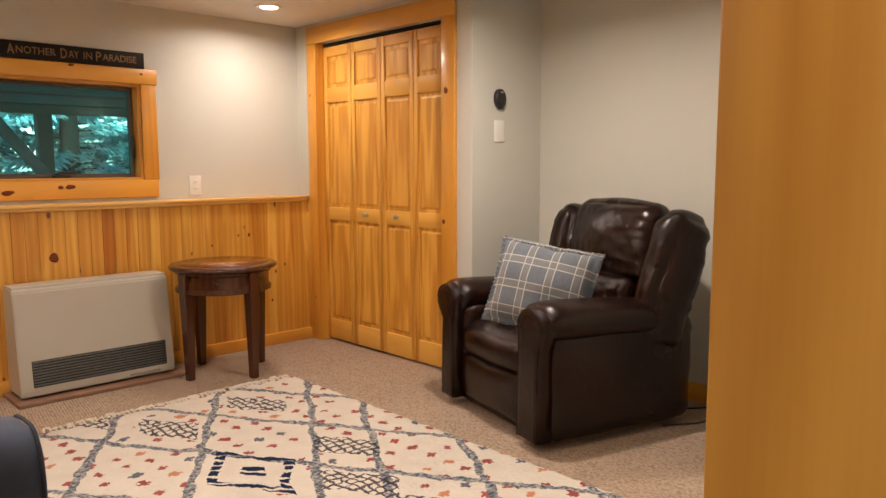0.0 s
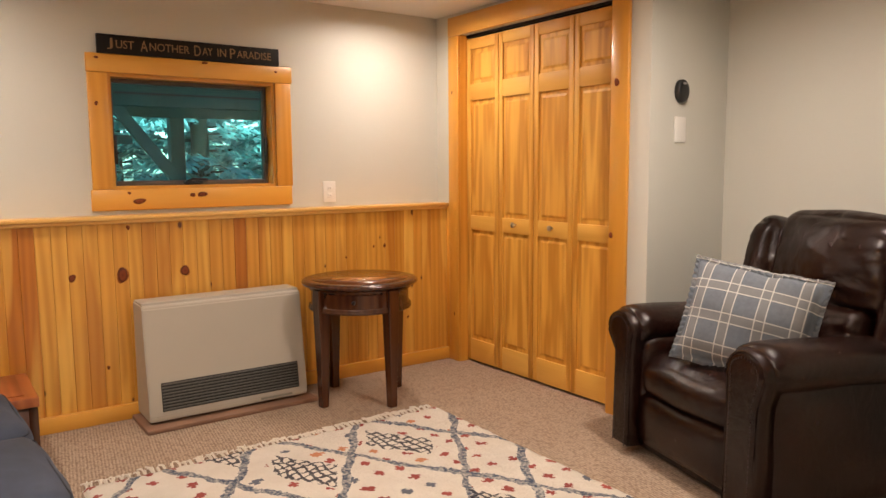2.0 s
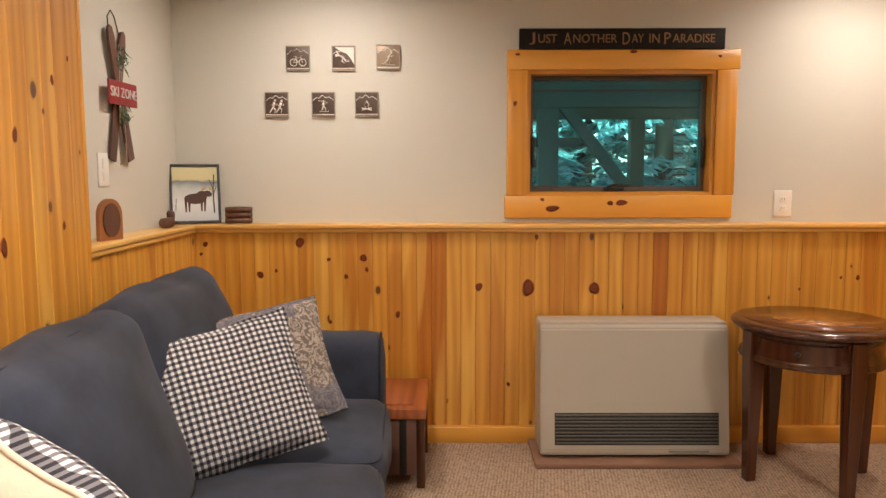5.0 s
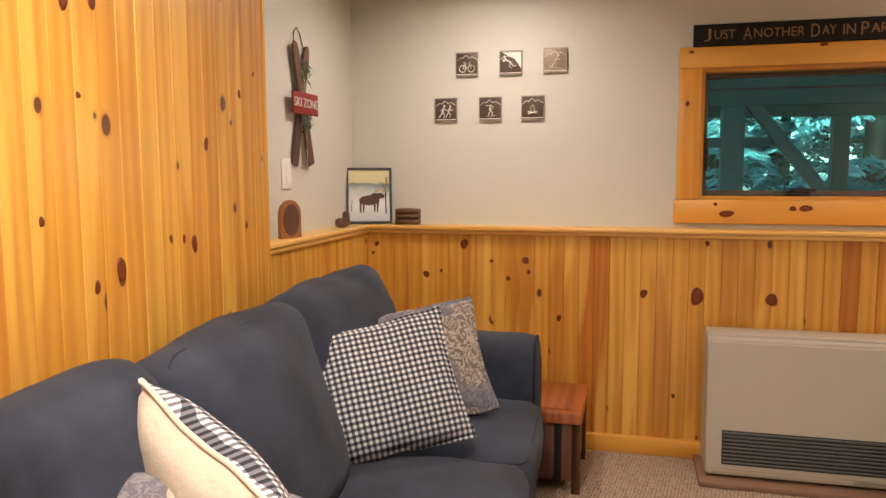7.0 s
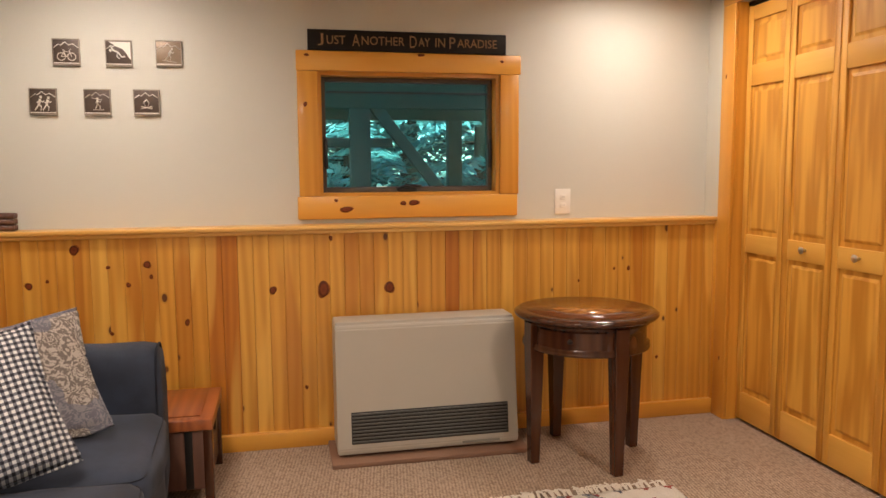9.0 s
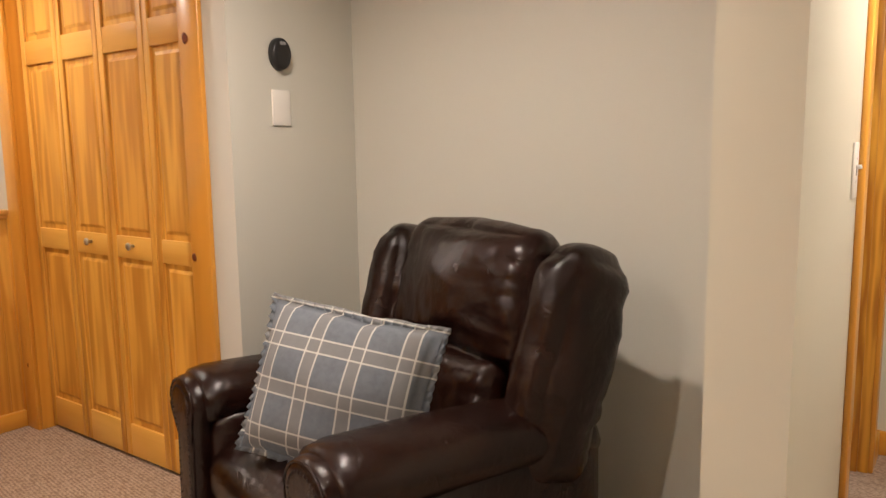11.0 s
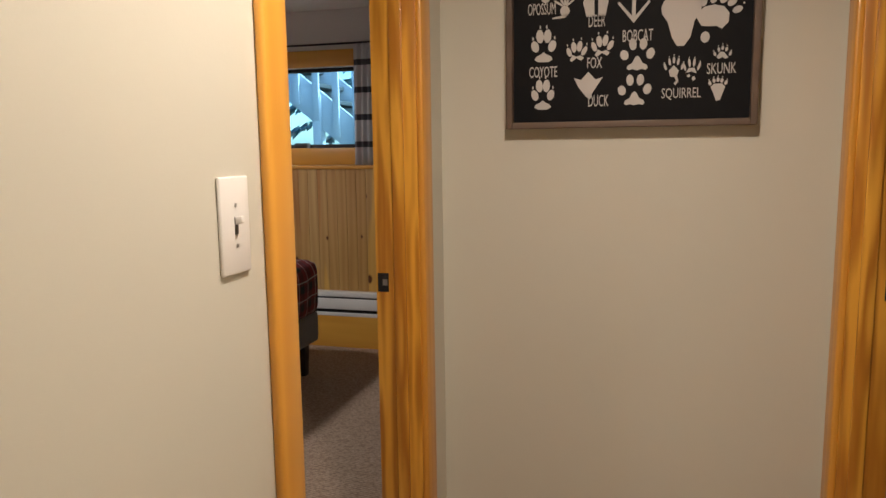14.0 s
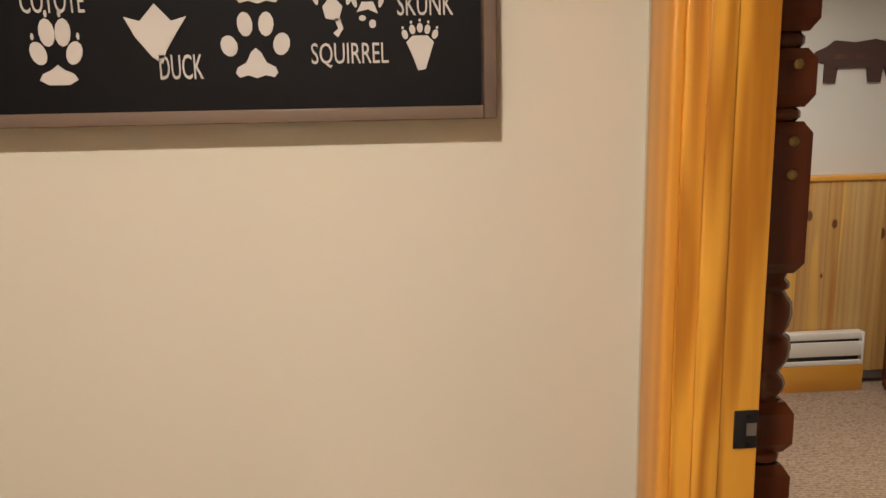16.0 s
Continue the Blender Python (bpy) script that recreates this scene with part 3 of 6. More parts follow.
M_GREYWOOD = pine("grey_frame_wood", 1, light=(0.16, 0.115, 0.085), dark=(0.09, 0.062, 0.045), knots=0, rough=0.7, vary=0.0)
M_SIGNBLACK = plain("weathered_black_paint", (0.011, 0.009, 0.008), 0.6, var=0.3, scale=18, bump=0.3, spec=0.2)
M_TILE = plain("bronze_tile", (0.085, 0.062, 0.05), 0.45, 0.35, var=0.4, scale=16)
M_TILE2 = plain("tan_tile", (0.25, 0.185, 0.13), 0.45, 0.3, var=0.3, scale=16)
M_RIM = plain("worn_tile_rim", (0.30, 0.265, 0.22), 0.4, 0.5)
M_SILVER = plain("silver_relief", (0.70, 0.66, 0.60), 0.5, 0.2)
M_OLDWOOD = pine("old_red_wood", 2, light=(0.13, 0.055, 0.034), dark=(0.055, 0.020, 0.013), knots=0, rough=0.55, vary=0.1)
M_REDSIGN = plain("red_painted_wood", (0.24, 0.016, 0.018), 0.6, var=0.3, scale=30)
M_GREEN = plain("pine_sprig_green", (0.03, 0.07, 0.03), 0.8)
M_TRUNKWOOD = pine("reddish_trunk_wood", 1, light=(0.40, 0.12, 0.03), dark=(0.17, 0.035, 0.01), knots=0.2, rough=0.3, vary=0.1)
M_POSTWOOD = pine("mahogany_bed_post", 2, light=(0.145, 0.036, 0.012), dark=(0.075, 0.017, 0.006), knots=0, rough=0.16, vary=0.0)
M_BRASS = plain("brass", (0.45, 0.33, 0.12), 0.3, 1.0)


def text_mesh(words, size, depth=0.0015):
    cu = bpy.data.curves.new("t", "FONT")
    cu.body, cu.size, cu.extrude, cu.align_x, cu.align_y = words, size, depth, "CENTER", "CENTER"
    cu.resolution_u = 3
    ob = bpy.data.objects.new("t", cu)
    me = bpy.data.meshes.new_from_object(ob)
    bpy.data.objects.remove(ob)
    return me


TO_NORTH_WALL = Matrix.Rotation(radians(90), 4, "X")
TO_EAST_WALL = Matrix.Rotation(radians(-90), 4, "Z") @ TO_NORTH_WALL
TO_WEST_WALL = Matrix.Rotation(radians(90), 4, "Z") @ TO_NORTH_WALL


def at(x, y, z):
    return Matrix.Translation((x, y, z))


# ---- structure ----
def structure(name, me, material):
    o = new(name, me)
    me.materials.append(material)
    return tagged(o, kind="structure")


WIN = (-2.085, -1.18, 1.185, 1.785)
XW, XE = -3.78, 4.35
structure("floor", box(-3.94, XE + 0.16, -7.3, 0.16, -0.12, 0.0), M_CARPET)
structure("ceiling", box(-3.94, XE + 0.16, -7.3, 0.16, CEIL, CEIL + 0.12), M_CEIL)
structure("wall_north", wall("y", 0.0, 0.16, XW - 0.16, 0.76, 0, CEIL, [WIN]), M_WALL)
structure("wall_north_bedroom", wall("y", -0.26, -0.10, 0.76, XE, 0, CEIL), M_WALL_BED)
structure("wall_west", box(XW - 0.16, XW, -3.557, 0.0, 0, CEIL), M_WALL)
structure("wall_closet", wall("x", -0.02, 0.09, -1.78, 0.0, 0, CEIL, [(-1.558, -0.25, -0.01, 2.13)]), M_WALL)
structure("wall_alcove_north", box(0.09, 0.595, -1.78, -1.67, 0, CEIL), M_WALL)
structure("wall_alcove_east", box(0.595, 0.76, -3.382, 0.0, 0, CEIL), M_WALL)
D1 = (0.857, 1.610)
structure("wall_hall_north", box(-0.06, 0.76, -3.557, -3.382, 0, CEIL), M_WALL_HALL)
structure("wall_bedroom_south", wall("y", -3.557, -3.430, 0.76, XE, 0, CEIL, [(D1[0] - 0.02, D1[1] + 0.02, -0.01, 2.05)]), M_WALL_HALL)
structure("wall_hall_end", box(1.86, 2.02, -4.67, -3.557, 0, CEIL), M_WALL_HALL)
D2 = (0.95, 1.715)
YS = -4.67
structure("wall_hall_south", wall("y", YS - 0.115, YS, -1.2, XE, 0, CEIL, [(D2[0] - 0.02, D2[1] + 0.02, -0.01, 2.05)]), M_WALL_HALL)
structure("wall_living_south", box(-2.46, -1.2, -4.585, -4.445, 0, CEIL), M_WALL_HALL)
structure("wall_south_west", box(XW, -3.44, -4.585, -4.445, 0, CEIL), M_WALL_HALL)
structure("wall_sofa_end", box(XW, -2.91, -3.557, -3.382, 0, CEIL), M_WALL)
structure("wall_entry_west", box(-3.94, XW, -7.2, -3.557, 0, CEIL), M_WALL_HALL)
structure("wall_entry_south", box(XW, XE, -7.3, -7.16, 0, CEIL), M_WALL_HALL)
structure("wall_entry_east", box(-1.3, -1.2, -7.16, -4.785, 0, CEIL), M_WALL_HALL)
structure("wall_bedroom_west", box(0.76, 0.80, -3.382, -0.26, 0, CEIL), M_WALL_BED)
BW = (-2.36, -1.50, 1.355, 1.897)
structure("wall_east", wall("x", XE, XE + 0.16, -7.16, -0.10, 0, CEIL, [BW]), M_WALL_BED)
structure("wall_second_bedroom_west", box(0.30, 0.38, -7.16, YS - 0.115, 0, CEIL), M_WALL_BED)
structure("wall_pine_core", box(XW, -3.545, -3.382, -1.43, 0, CEIL), M_PINE)
structure("wall_foundation_north", box(XW, -0.02, -0.105, 0.0, 0, 1.036), M_PINE)
structure("wall_foundation_west", box(XW, -3.675, -1.43, -0.105, 0, 1.035), M_PINE)
structure("wall_closet_back", box(0.56, 0.595, -1.67, 0.0, 0, CEIL), M_WALL)


def trim(name, me, material, parent=None):
    o = new(name, me)
    if not me.materials:
        me.materials.append(material)
    if parent:
        o.parent = parent
    else:
        tagged(o, kind="structure")
    return o


# ledge, baseboards
trim("window_ledge", box(XW, -0.022, -0.150, 0.0, 1.037, 1.057, 0.004), M_LEDGEX)
trim("ledge_moulding", box(-3.66, -0.022, -0.138, -0.121, 1.018, 1.037, 0.003), M_LEDGEX)
trim("window_ledge_west", box(XW, -3.645, -1.43, -0.150, 1.037, 1.057, 0.004), M_LEDGEY)
trim("ledge_moulding_west", box(-3.662, -3.65, -1.43, -0.138, 1.018, 1.037, 0.003), M_LEDGEY)
trim("baseboard_north", box(-3.66, -0.022, -0.152, -0.121, 0, 0.080, 0.004), M_TRIMX)
trim("baseboard_west", box(-3.662, -3.645, -1.43, -0.142, 0, 0.098, 0.004), M_TRIMY)
trim("baseboard_alcove", box(0.575, 0.594, -3.381, -1.781, 0, 0.10, 0.004), M_TRIMY)
trim("baseboard_alcove_north", box(-0.02, 0.575, -1.80, -1.781, 0, 0.10, 0.004), M_TRIMX)
trim("baseboard_wall_end", box(-0.080, -0.061, -3.576, -3.382, 0, 0.115, 0.004), M_TRIMY)
trim("baseboard_hall_north", box(-0.061, 0.765, -3.576, -3.558, 0, 0.105, 0.004), M_TRIMX)
BE = trim("baseboard_hall_end", box(1.840, 1.859, -4.669, -3.558, 0, 0.105, 0.004), M_TRIMY)
trim("baseboard_hall_corner", box(1.70, 1.839, -3.576, -3.558, 0, 0.105, 0.004), M_TRIMX)
trim("baseboard_pine", box(-3.521, -3.505, -3.38, -1.43, 0, 0.10, 0.004), M_TRIMY)
trim("baseboard_sofa_end", box(-3.505, -2.911, -3.381, -3.365, 0, 0.10, 0.004), M_TRIMX)
trim("pine_corner_trim", box(-3.600, -3.527, -1.4295, -1.416, 0.0, CEIL, 0.002), M_TRIMZ)

# entry doorway posts
trim("entry_jamb", box(-2.485, -2.461, -4.60, -4.43, 0, CEIL - 0.18, 0.003), M_ENTRY)
trim("entry_casing", box(-2.461, -2.36, -4.444, -4.425, 0, CEIL - 0.10, 0.004), M_ENTRY)

trim("wainscot_corner_trim", box(-0.040, -0.0225, -0.156, -0.122, 0, 1.036, 0.002), M_TRIMZ)

# closet casing
cc = trim("closet_casing", box(-0.042, -0.021, -0.262, -0.157, 0, 2.125, 0.004), M_TRIMZ)
trim("casing_right", box(-0.042, -0.021, -1.660, -1.548, 0, 2.125, 0.004), M_TRIMZ, cc)
trim("casing_head", box(-0.044, -0.021, -1.660, -0.157, 2.126, 2.245, 0.004), M_TRIMY, cc)
trim("jamb", box(-0.021, 0.088, -0.262, -0.2505, 0, 2.129), M_TRIMZ, cc)
trim("jamb", box(-0.021, 0.088, -1.5575, -1.546, 0, 2.129), M_TRIMZ, cc)
trim("track", box(0.03, 0.06, -1.545, -0.263, 2.112, 2.128), M_DARKMETAL, cc)


def door_frame(tag, x0, x1, yn, yf, sign, mat=M_JAMB):
    """Jambs, stops and casings of a doorway through a wall from yn (room side) to yf."""
    a, b = min(yn, yf), max(yn, yf)
    o = trim(tag, box(x1, x1 + 0.019, a - 0.002, b + 0.002, 0, 2.03, 0.002), mat)
    trim("jamb", box(x0 - 0.019, x0, a - 0.002, b + 0.002, 0, 2.03, 0.002), mat, o)
    trim("head", box(x0, x1, a, b, 2.03, 2.049), M_TRIMX, o)
    ys = yf - sign * 0.055
    s0, s1 = sorted((ys, ys - sign * 0.012 * 3))
    trim("door_stop", box(x1 - 0.008, x1, s0, s1, 0, 2.029, 0.002), mat, o)
    trim("door_stop", box(x0, x0 + 0.008, s0, s1, 0, 2.029, 0.002), mat, o)
    c0, c1 = sorted((yn, yn - sign * 0.019))
    trim("casing", box(x1 + 0.004, x1 + 0.088, c0, c1, 0, 2.034, 0.006), M_TRIMZ, o)
    trim("casing", box(x0 - 0.088, x0 - 0.004, c0, c1, 0, 2.034, 0.006), M_TRIMZ, o)
    trim("casing_head", box(x0 - 0.088, x1 + 0.088, c0, c1, 2.035, 2.125, 0.006), M_TRIMX, o)
    return o


fr1 = door_frame("door_1", D1[0], D1[1], -3.557, -3.430, 1)
fr2 = door_frame("door_2", D2[0], D2[1], YS, YS - 0.115, -1)


def strike(parent, x, y, z):
    s = part("strike_plate", box(x - 0.003, x, y - 0.021, y + 0.012, z - 0.027, z + 0.027, 0.001), M_BLACK, parent)
    part("latch_hole", box(x - 0.0055, x - 0.0041, y - 0.018, y - 0.004, z - 0.008, z + 0.010), M_STEEL, s)
    part("screw", box(x - 0.0055, x - 0.0041, y - 0.008, y - 0.003, z + 0.018, z + 0.023), M_DARKMETAL, s)
    part("screw", box(x - 0.0055, x - 0.0041, y - 0.008, y - 0.003, z - 0.023, z - 0.018), M_DARKMETAL, s)


strike(fr1, D1[1], -3.446, 0.975)
strike(fr2, D2[1], YS - 0.094, 0.985)

# window in the north wall
wc = trim("window_1", box(-2.182, -1.075, -0.022, -0.001, 1.783, 1.877, 0.004), M_TRIMX)
trim("casing_bottom", box(-2.190, -1.092, -0.024, -0.001, 1.078, 1.187, 0.004), M_TRIMX, wc)
trim("casing_side", box(-2.18, -2.083, -0.022, -0.001, 1.188, 1.782, 0.004), M_TRIMZ, wc)
trim("casing_side", box(-1.182, -1.085, -0.022, -0.001, 1.188, 1.782, 0.004), M_TRIMZ, wc)
trim("jamb_liner", boxes([(-2.084, -2.066, 0.0, 0.155, 1.187, 1.784), (-1.199, -1.181, 0.0, 0.155, 1.187, 1.784)]), M_TRIMZ, wc)
trim("sill_liner", boxes([(-2.066, -1.199, 0.0, 0.155, 1.186, 1.204), (-2.066, -1.199, 0.0, 0.155, 1.766, 1.784)]), M_TRIMX, wc)
fy = 0.075
part("window_frame", boxes([(-2.066, -2.044, fy, fy + 0.05, 1.204, 1.766), (-1.221, -1.199, fy, fy + 0.05, 1.204, 1.766),
                            (-2.044, -1.221, fy, fy + 0.05, 1.204, 1.228), (-2.044, -1.221, fy, fy + 0.05, 1.746, 1.766)], 0.003), M_SASH, wc)
part("insect_screen_rail", box(-2.038, -1.227, fy - 0.006, fy - 0.001, 1.690, 1.698), M_BLACK, wc)
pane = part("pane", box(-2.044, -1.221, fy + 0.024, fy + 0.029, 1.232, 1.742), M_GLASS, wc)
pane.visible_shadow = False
cr = part("crank_handle", box(-1.70, -1.60, fy - 0.045, fy - 0.005, 1.205, 1.225, 0.006), M_BLACK, wc)
part("crank_arm", tube([(-1.69, fy - 0.03, 1.222), (-1.66, fy - 0.05, 1.236), (-1.58, fy - 0.055, 1.232)], 0.007), M_BLACK, cr)
for lx in (-2.046, -1.218):
    part("sash_lock", box(lx - 0.008, lx + 0.008, fy - 0.03, fy - 0.002, 1.32, 1.47, 0.004), M_BLACK, wc)

# ---- living room things ----
def bifold_leaf(y0, y1, knob_side, first):
    """One leaf of the closet door, its north edge at y1, faces toward -x."""
    w = y1 - y0
    r = thing("closet_door_leaf", (0.03, (y0 + y1) / 2, 0.015), "varnished pine bifold closet leaf with raised panels", "closet door", "closet door leaves")
    h, st = 2.088, 0.036
    zs = [0.0, 0.142, 0.870, 0.962, 1.700, 1.803, 2.020, h]
    part("stile", box(0.0, 0.028, -w / 2 + 0.001, -w / 2 + st, 0, h, 0.003), M_DOORZ, r)
    part("stile", box(0.0, 0.028, w / 2 - st, w / 2 - 0.001, 0, h, 0.003), M_DOORZ, r)
    for a, b in ((0, 1), (2, 3), (4, 5), (6, 7)):
        part("rail", box(0.001, 0.027, -w / 2 + st, w / 2 - st, zs[a], zs[b], 0.002), M_DOORY, r)
    for a, b in ((1, 2), (3, 4), (5, 6)):
        bm = bmesh.new()
        bm.from_mesh(box(0.012, 0.022, -w / 2 + st, w / 2 - st, zs[a], zs[b]))
        yy, za, zb = w / 2 - st, zs[a], zs[b]
        o = [(0.012, s * yy, z) for s, z in ((-1, za), (1, za), (1, zb), (-1, zb))]
        g = [(0.0115, s * (yy - 0.020), z) for s, z in ((-1, za + 0.022), (1, za + 0.022), (1, zb - 0.022), (-1, zb - 0.022))]
        k = [(0.0065, s * (yy - 0.034), z) for s, z in ((-1, za + 0.036), (1, za + 0.036), (1, zb - 0.036), (-1, zb - 0.036))]
        vs = [[bm.verts.new(p) for p in ring] for ring in (g, k)]
        for i in range(4):
            bm.faces.new([vs[0][i], vs[0][(i + 1) % 4], vs[1][(i + 1) % 4], vs[1][i]])
        bm.faces.new(vs[1])
        bmesh.ops.recalc_face_normals(bm, faces=bm.faces)
        part("panel", bm, M_DOORZ, r)
    if knob_side:
        me = lathe([(0.007, 0.0), (0.007, 0.012), (0.015, 0.018), (0.0165, 0.025), (0.011, 0.030), (0.002, 0.032)], 16)
        me.transform(at(0.0, 0, 0.925) @ Matrix.Rotation(radians(-90), 4, "Y"))
        part("knob", me, M_STEEL, r, "brushed nickel knob")
    return r


LW = (1.558 - 0.25 - 0.028) / 4
for i in range(4):
    y1 = -0.264 - i * LW
    bifold_leaf(y1 - LW + 0.003, y1, i in (1, 2), i == 0)

# wall heater
hx0, hx1 = -2.050, -1.205
r = thing("wall_heater", ((hx0 + hx1) / 2, -0.27, 0), "beige enamelled wall heater with a dark louvred grille", "heater")
W = hx1 - hx0
prof = [(0.11, 0.035), (-0.128, 0.035), (-0.132, 0.06), (-0.064, 0.598), (-0.052, 0.616), (0.11, 0.622)]
bm = bmesh.new()
L = [bm.verts.new((-W / 2, y, z)) for y, z in prof]
R = [bm.verts.new((W / 2, y, z)) for y, z in prof]
for i in range(len(prof)):
    j = (i + 1) % len(prof)
    bm.faces.new([L[i], L[j], R[j], R[i]])
bm.faces.new(L)
bm.faces.new(R)
bmesh.ops.recalc_face_normals(bm, faces=bm.faces)
bmesh.ops.bevel(bm, geom=bm.edges[:], offset=0.006, segments=2, affect="EDGES")
part("casing", bm, M_HEATER, r)


def on_front(z):
    t = (z - 0.06) / 0.535
    return -0.132 + t * 0.068


tilt = math.degrees(math.atan2(0.068, 0.535))
gb = part("grille", box(-W / 2 + 0.063, W / 2 - 0.048, -0.004, 0.0, -0.072, 0.072, 0.002), M_BLACK, r, loc=(0, on_front(0.155) + 0.001, 0.155), rot=(-tilt, 0, 0))
for i in range(9):
    zz = -0.062 + i * 0.0155
    part("louvre", box(-W / 2 + 0.066, W / 2 - 0.051, -0.012, -0.003, zz - 0.003, zz + 0.004, 0.001), M_GRILLE, gb)
part("badge", box(0.15, 0.33, -0.0015, 0.001, -0.006, 0.006), plain("badge_grey", (0.22, 0.21, 0.18), 0.5), r, "grey unreadable maker's badge", loc=(0, on_front(0.052) - 0.001, 0.055), rot=(-tilt, 0, 0))
part("top_lip", box(-W / 2 + 0.004, W / 2 - 0.004, -0.046, 0.105, 0.612, 0.627, 0.003), M_HEATER, r)
thing("hearth_board", ((hx0 + hx1) / 2, -0.29, 0.0), "thin reddish-brown floor board under the wall heater", "board", me=box(-W / 2 - 0.03, W / 2 + 0.035, -0.175, 0.14, 0.001, 0.022, 0.003), material=M_MAT)

# oval end table
tx, ty = -0.932, -0.535
r = thing("end_table", (tx, ty, 0), "dark walnut round end table with inlaid top and tapered legs", "table", rz=-36)
part("tabletop", lathe([(0.290, 0.650), (0.314, 0.655), (0.322, 0.665), (0.322, 0.673), (0.309, 0.683), (0.294, 0.686)], 56), M_WALNUT, r)


def inlay_mat():
    s = Nodes("sunburst_inlay")
    v = s.coords()
    x, y, z = s.sep(v)
    ang = s.math("ARCTAN2", y, x)
    k = s.math("GREATER_THAN", s.math("SINE", s.math("MULTIPLY", ang, 12.0)), 0.0)
    g = s.noise(s.coords((30, 3, 1)), 1.0, 3)
    c = s.mix(k, (0.30, 0.115, 0.022), (0.46, 0.20, 0.045))
    c = s.mix(s.math("MULTIPLY", g, 0.5), c, (0.12, 0.04, 0.012))
    return s.out(c, 0.18, coat=0.5)


part("inlay", lathe([(0.272, 0.6862), (0.272, 0.6875), (0.1, 0.6875)], 48), pine("walnut_veneer", 0, light=(0.17, 0.06, 0.02), dark=(0.10, 0.033, 0.012), knots=0, rough=0.15, vary=0.0), r, "brown veneer field of the top")
part("centre_inlay", lathe([(0.165, 0.6876), (0.165, 0.6883), (0.02, 0.6883)], 40), inlay_mat(), r, "golden sunburst inlay")
part("apron", lathe([(0.266, 0.518), (0.284, 0.522), (0.286, 0.532), (0.278, 0.538), (0.284, 0.545), (0.270, 0.552), (0.270, 0.628), (0.284, 0.634), (0.286, 0.650)], 56), M_WALNUT, r)
bm = bmesh.new()
rows = []
for zz in (0.552, 0.625):
    rows.append([bm.verts.new((0.277 * math.cos(a), 0.277 * math.sin(a), zz)) for a in [radians(-90 - 32 + 64 * k / 14) for k in range(15)]])
    rows.append([bm.verts.new((0.262 * math.cos(a), 0.262 * math.sin(a), zz)) for a in [radians(-90 - 32 + 64 * k / 14) for k in range(15)]])
for k in range(14):
    bm.faces.new([rows[0][k], rows[0][k + 1], rows[2][k + 1], rows[2][k]])
    bm.faces.new([rows[0][k], rows[0][k + 1], rows[1][k + 1], rows[1][k]])
    bm.faces.new([rows[2][k], rows[2][k + 1], rows[3][k + 1], rows[3][k]])
dr = part("drawer", bm, M_WALNUT, r)
part("drawer_pull", lathe([(0.004, 0), (0.011, 0.006), (0.009, 0.014), (0.001, 0.016)], 12), M_DARKMETAL, dr, loc=(0, -0.277, 0.588), rot=(90, 0, 0))
for a in (-45, 45, 135, 225):
    c, s_ = math.cos(radians(a)) * 0.262, math.sin(radians(a)) * 0.262
    rings = []
    for z, h in ((0.0, 0.021), (0.05, 0.022), (0.08, 0.0225), (0.42, 0.031), (0.52, 0.033), (0.645, 0.033)):
        rings.append([(sx * h, sy * h, z) for sx, sy in ((-1, -1), (1, -1), (1, 1), (-1, 1))])
    bm = bmesh.new()
    bm.from_mesh(loft(rings, smooth=False))
    bmesh.ops.bevel(bm, geom=bm.edges[:], offset=0.003, segments=1, affect="EDGES")
    part("leg", bm, M_WALNUT, r, loc=(c, s_, 0), rot=(0, 0, a))

# rug with fringe
rx0, rx1, ry0, ry1 = -2.46, -0.72, -3.36, -0.955
bm = bmesh.new()
nx, ny = 120, 160
grid = [[None] * (ny + 1) for _ in range(nx + 1)]
for i in range(nx + 1):
    for j in range(ny + 1):
        x, y = rx0 + (rx1 - rx0) * i / nx, ry0 + (ry1 - ry0) * j / ny
        e = min(i, nx - i, j, ny - j)
        z = 0.019 + 0.006 * noise.noise(Vector((x * 22, y * 22, 0))) + 0.004 * noise.noise(Vector((x * 60, y * 60, 3)))
        z += 0.004 * noise.noise(Vector((x * 3, y * 3, 5)))
        if e == 0:
            z = 0.001
        elif e == 1:
            z *= 0.85
        wx = 0.006 * noise.noise(Vector((0, y * 8, 1))) + 0.012 * noise.noise(Vector((4, y * 1.5, 1)))
        wy = 0.006 * noise.noise(Vector((x * 8, 0, 2))) + 0.012 * noise.noise(Vector((x * 1.5, 4, 2)))
        grid[i][j] = bm.verts.new((x + wx - (rx0 + rx1) / 2, y + wy - (ry0 + ry1) / 2, z))
for i in range(nx):
    for j in range(ny):
        f = bm.faces.new([grid[i][j], grid[i + 1][j], grid[i + 1][j + 1], grid[i][j + 1]])
        f.smooth = True
r = thing("area_rug", ((rx0 + rx1) / 2, (ry0 + ry1) / 2, 0.0), "cream shag rug with navy lattice, red motifs and fringe", "rug")
part("woven_field", bm, M_RUG, r)
vs, fs = [], []
rnd = random.Random(5)
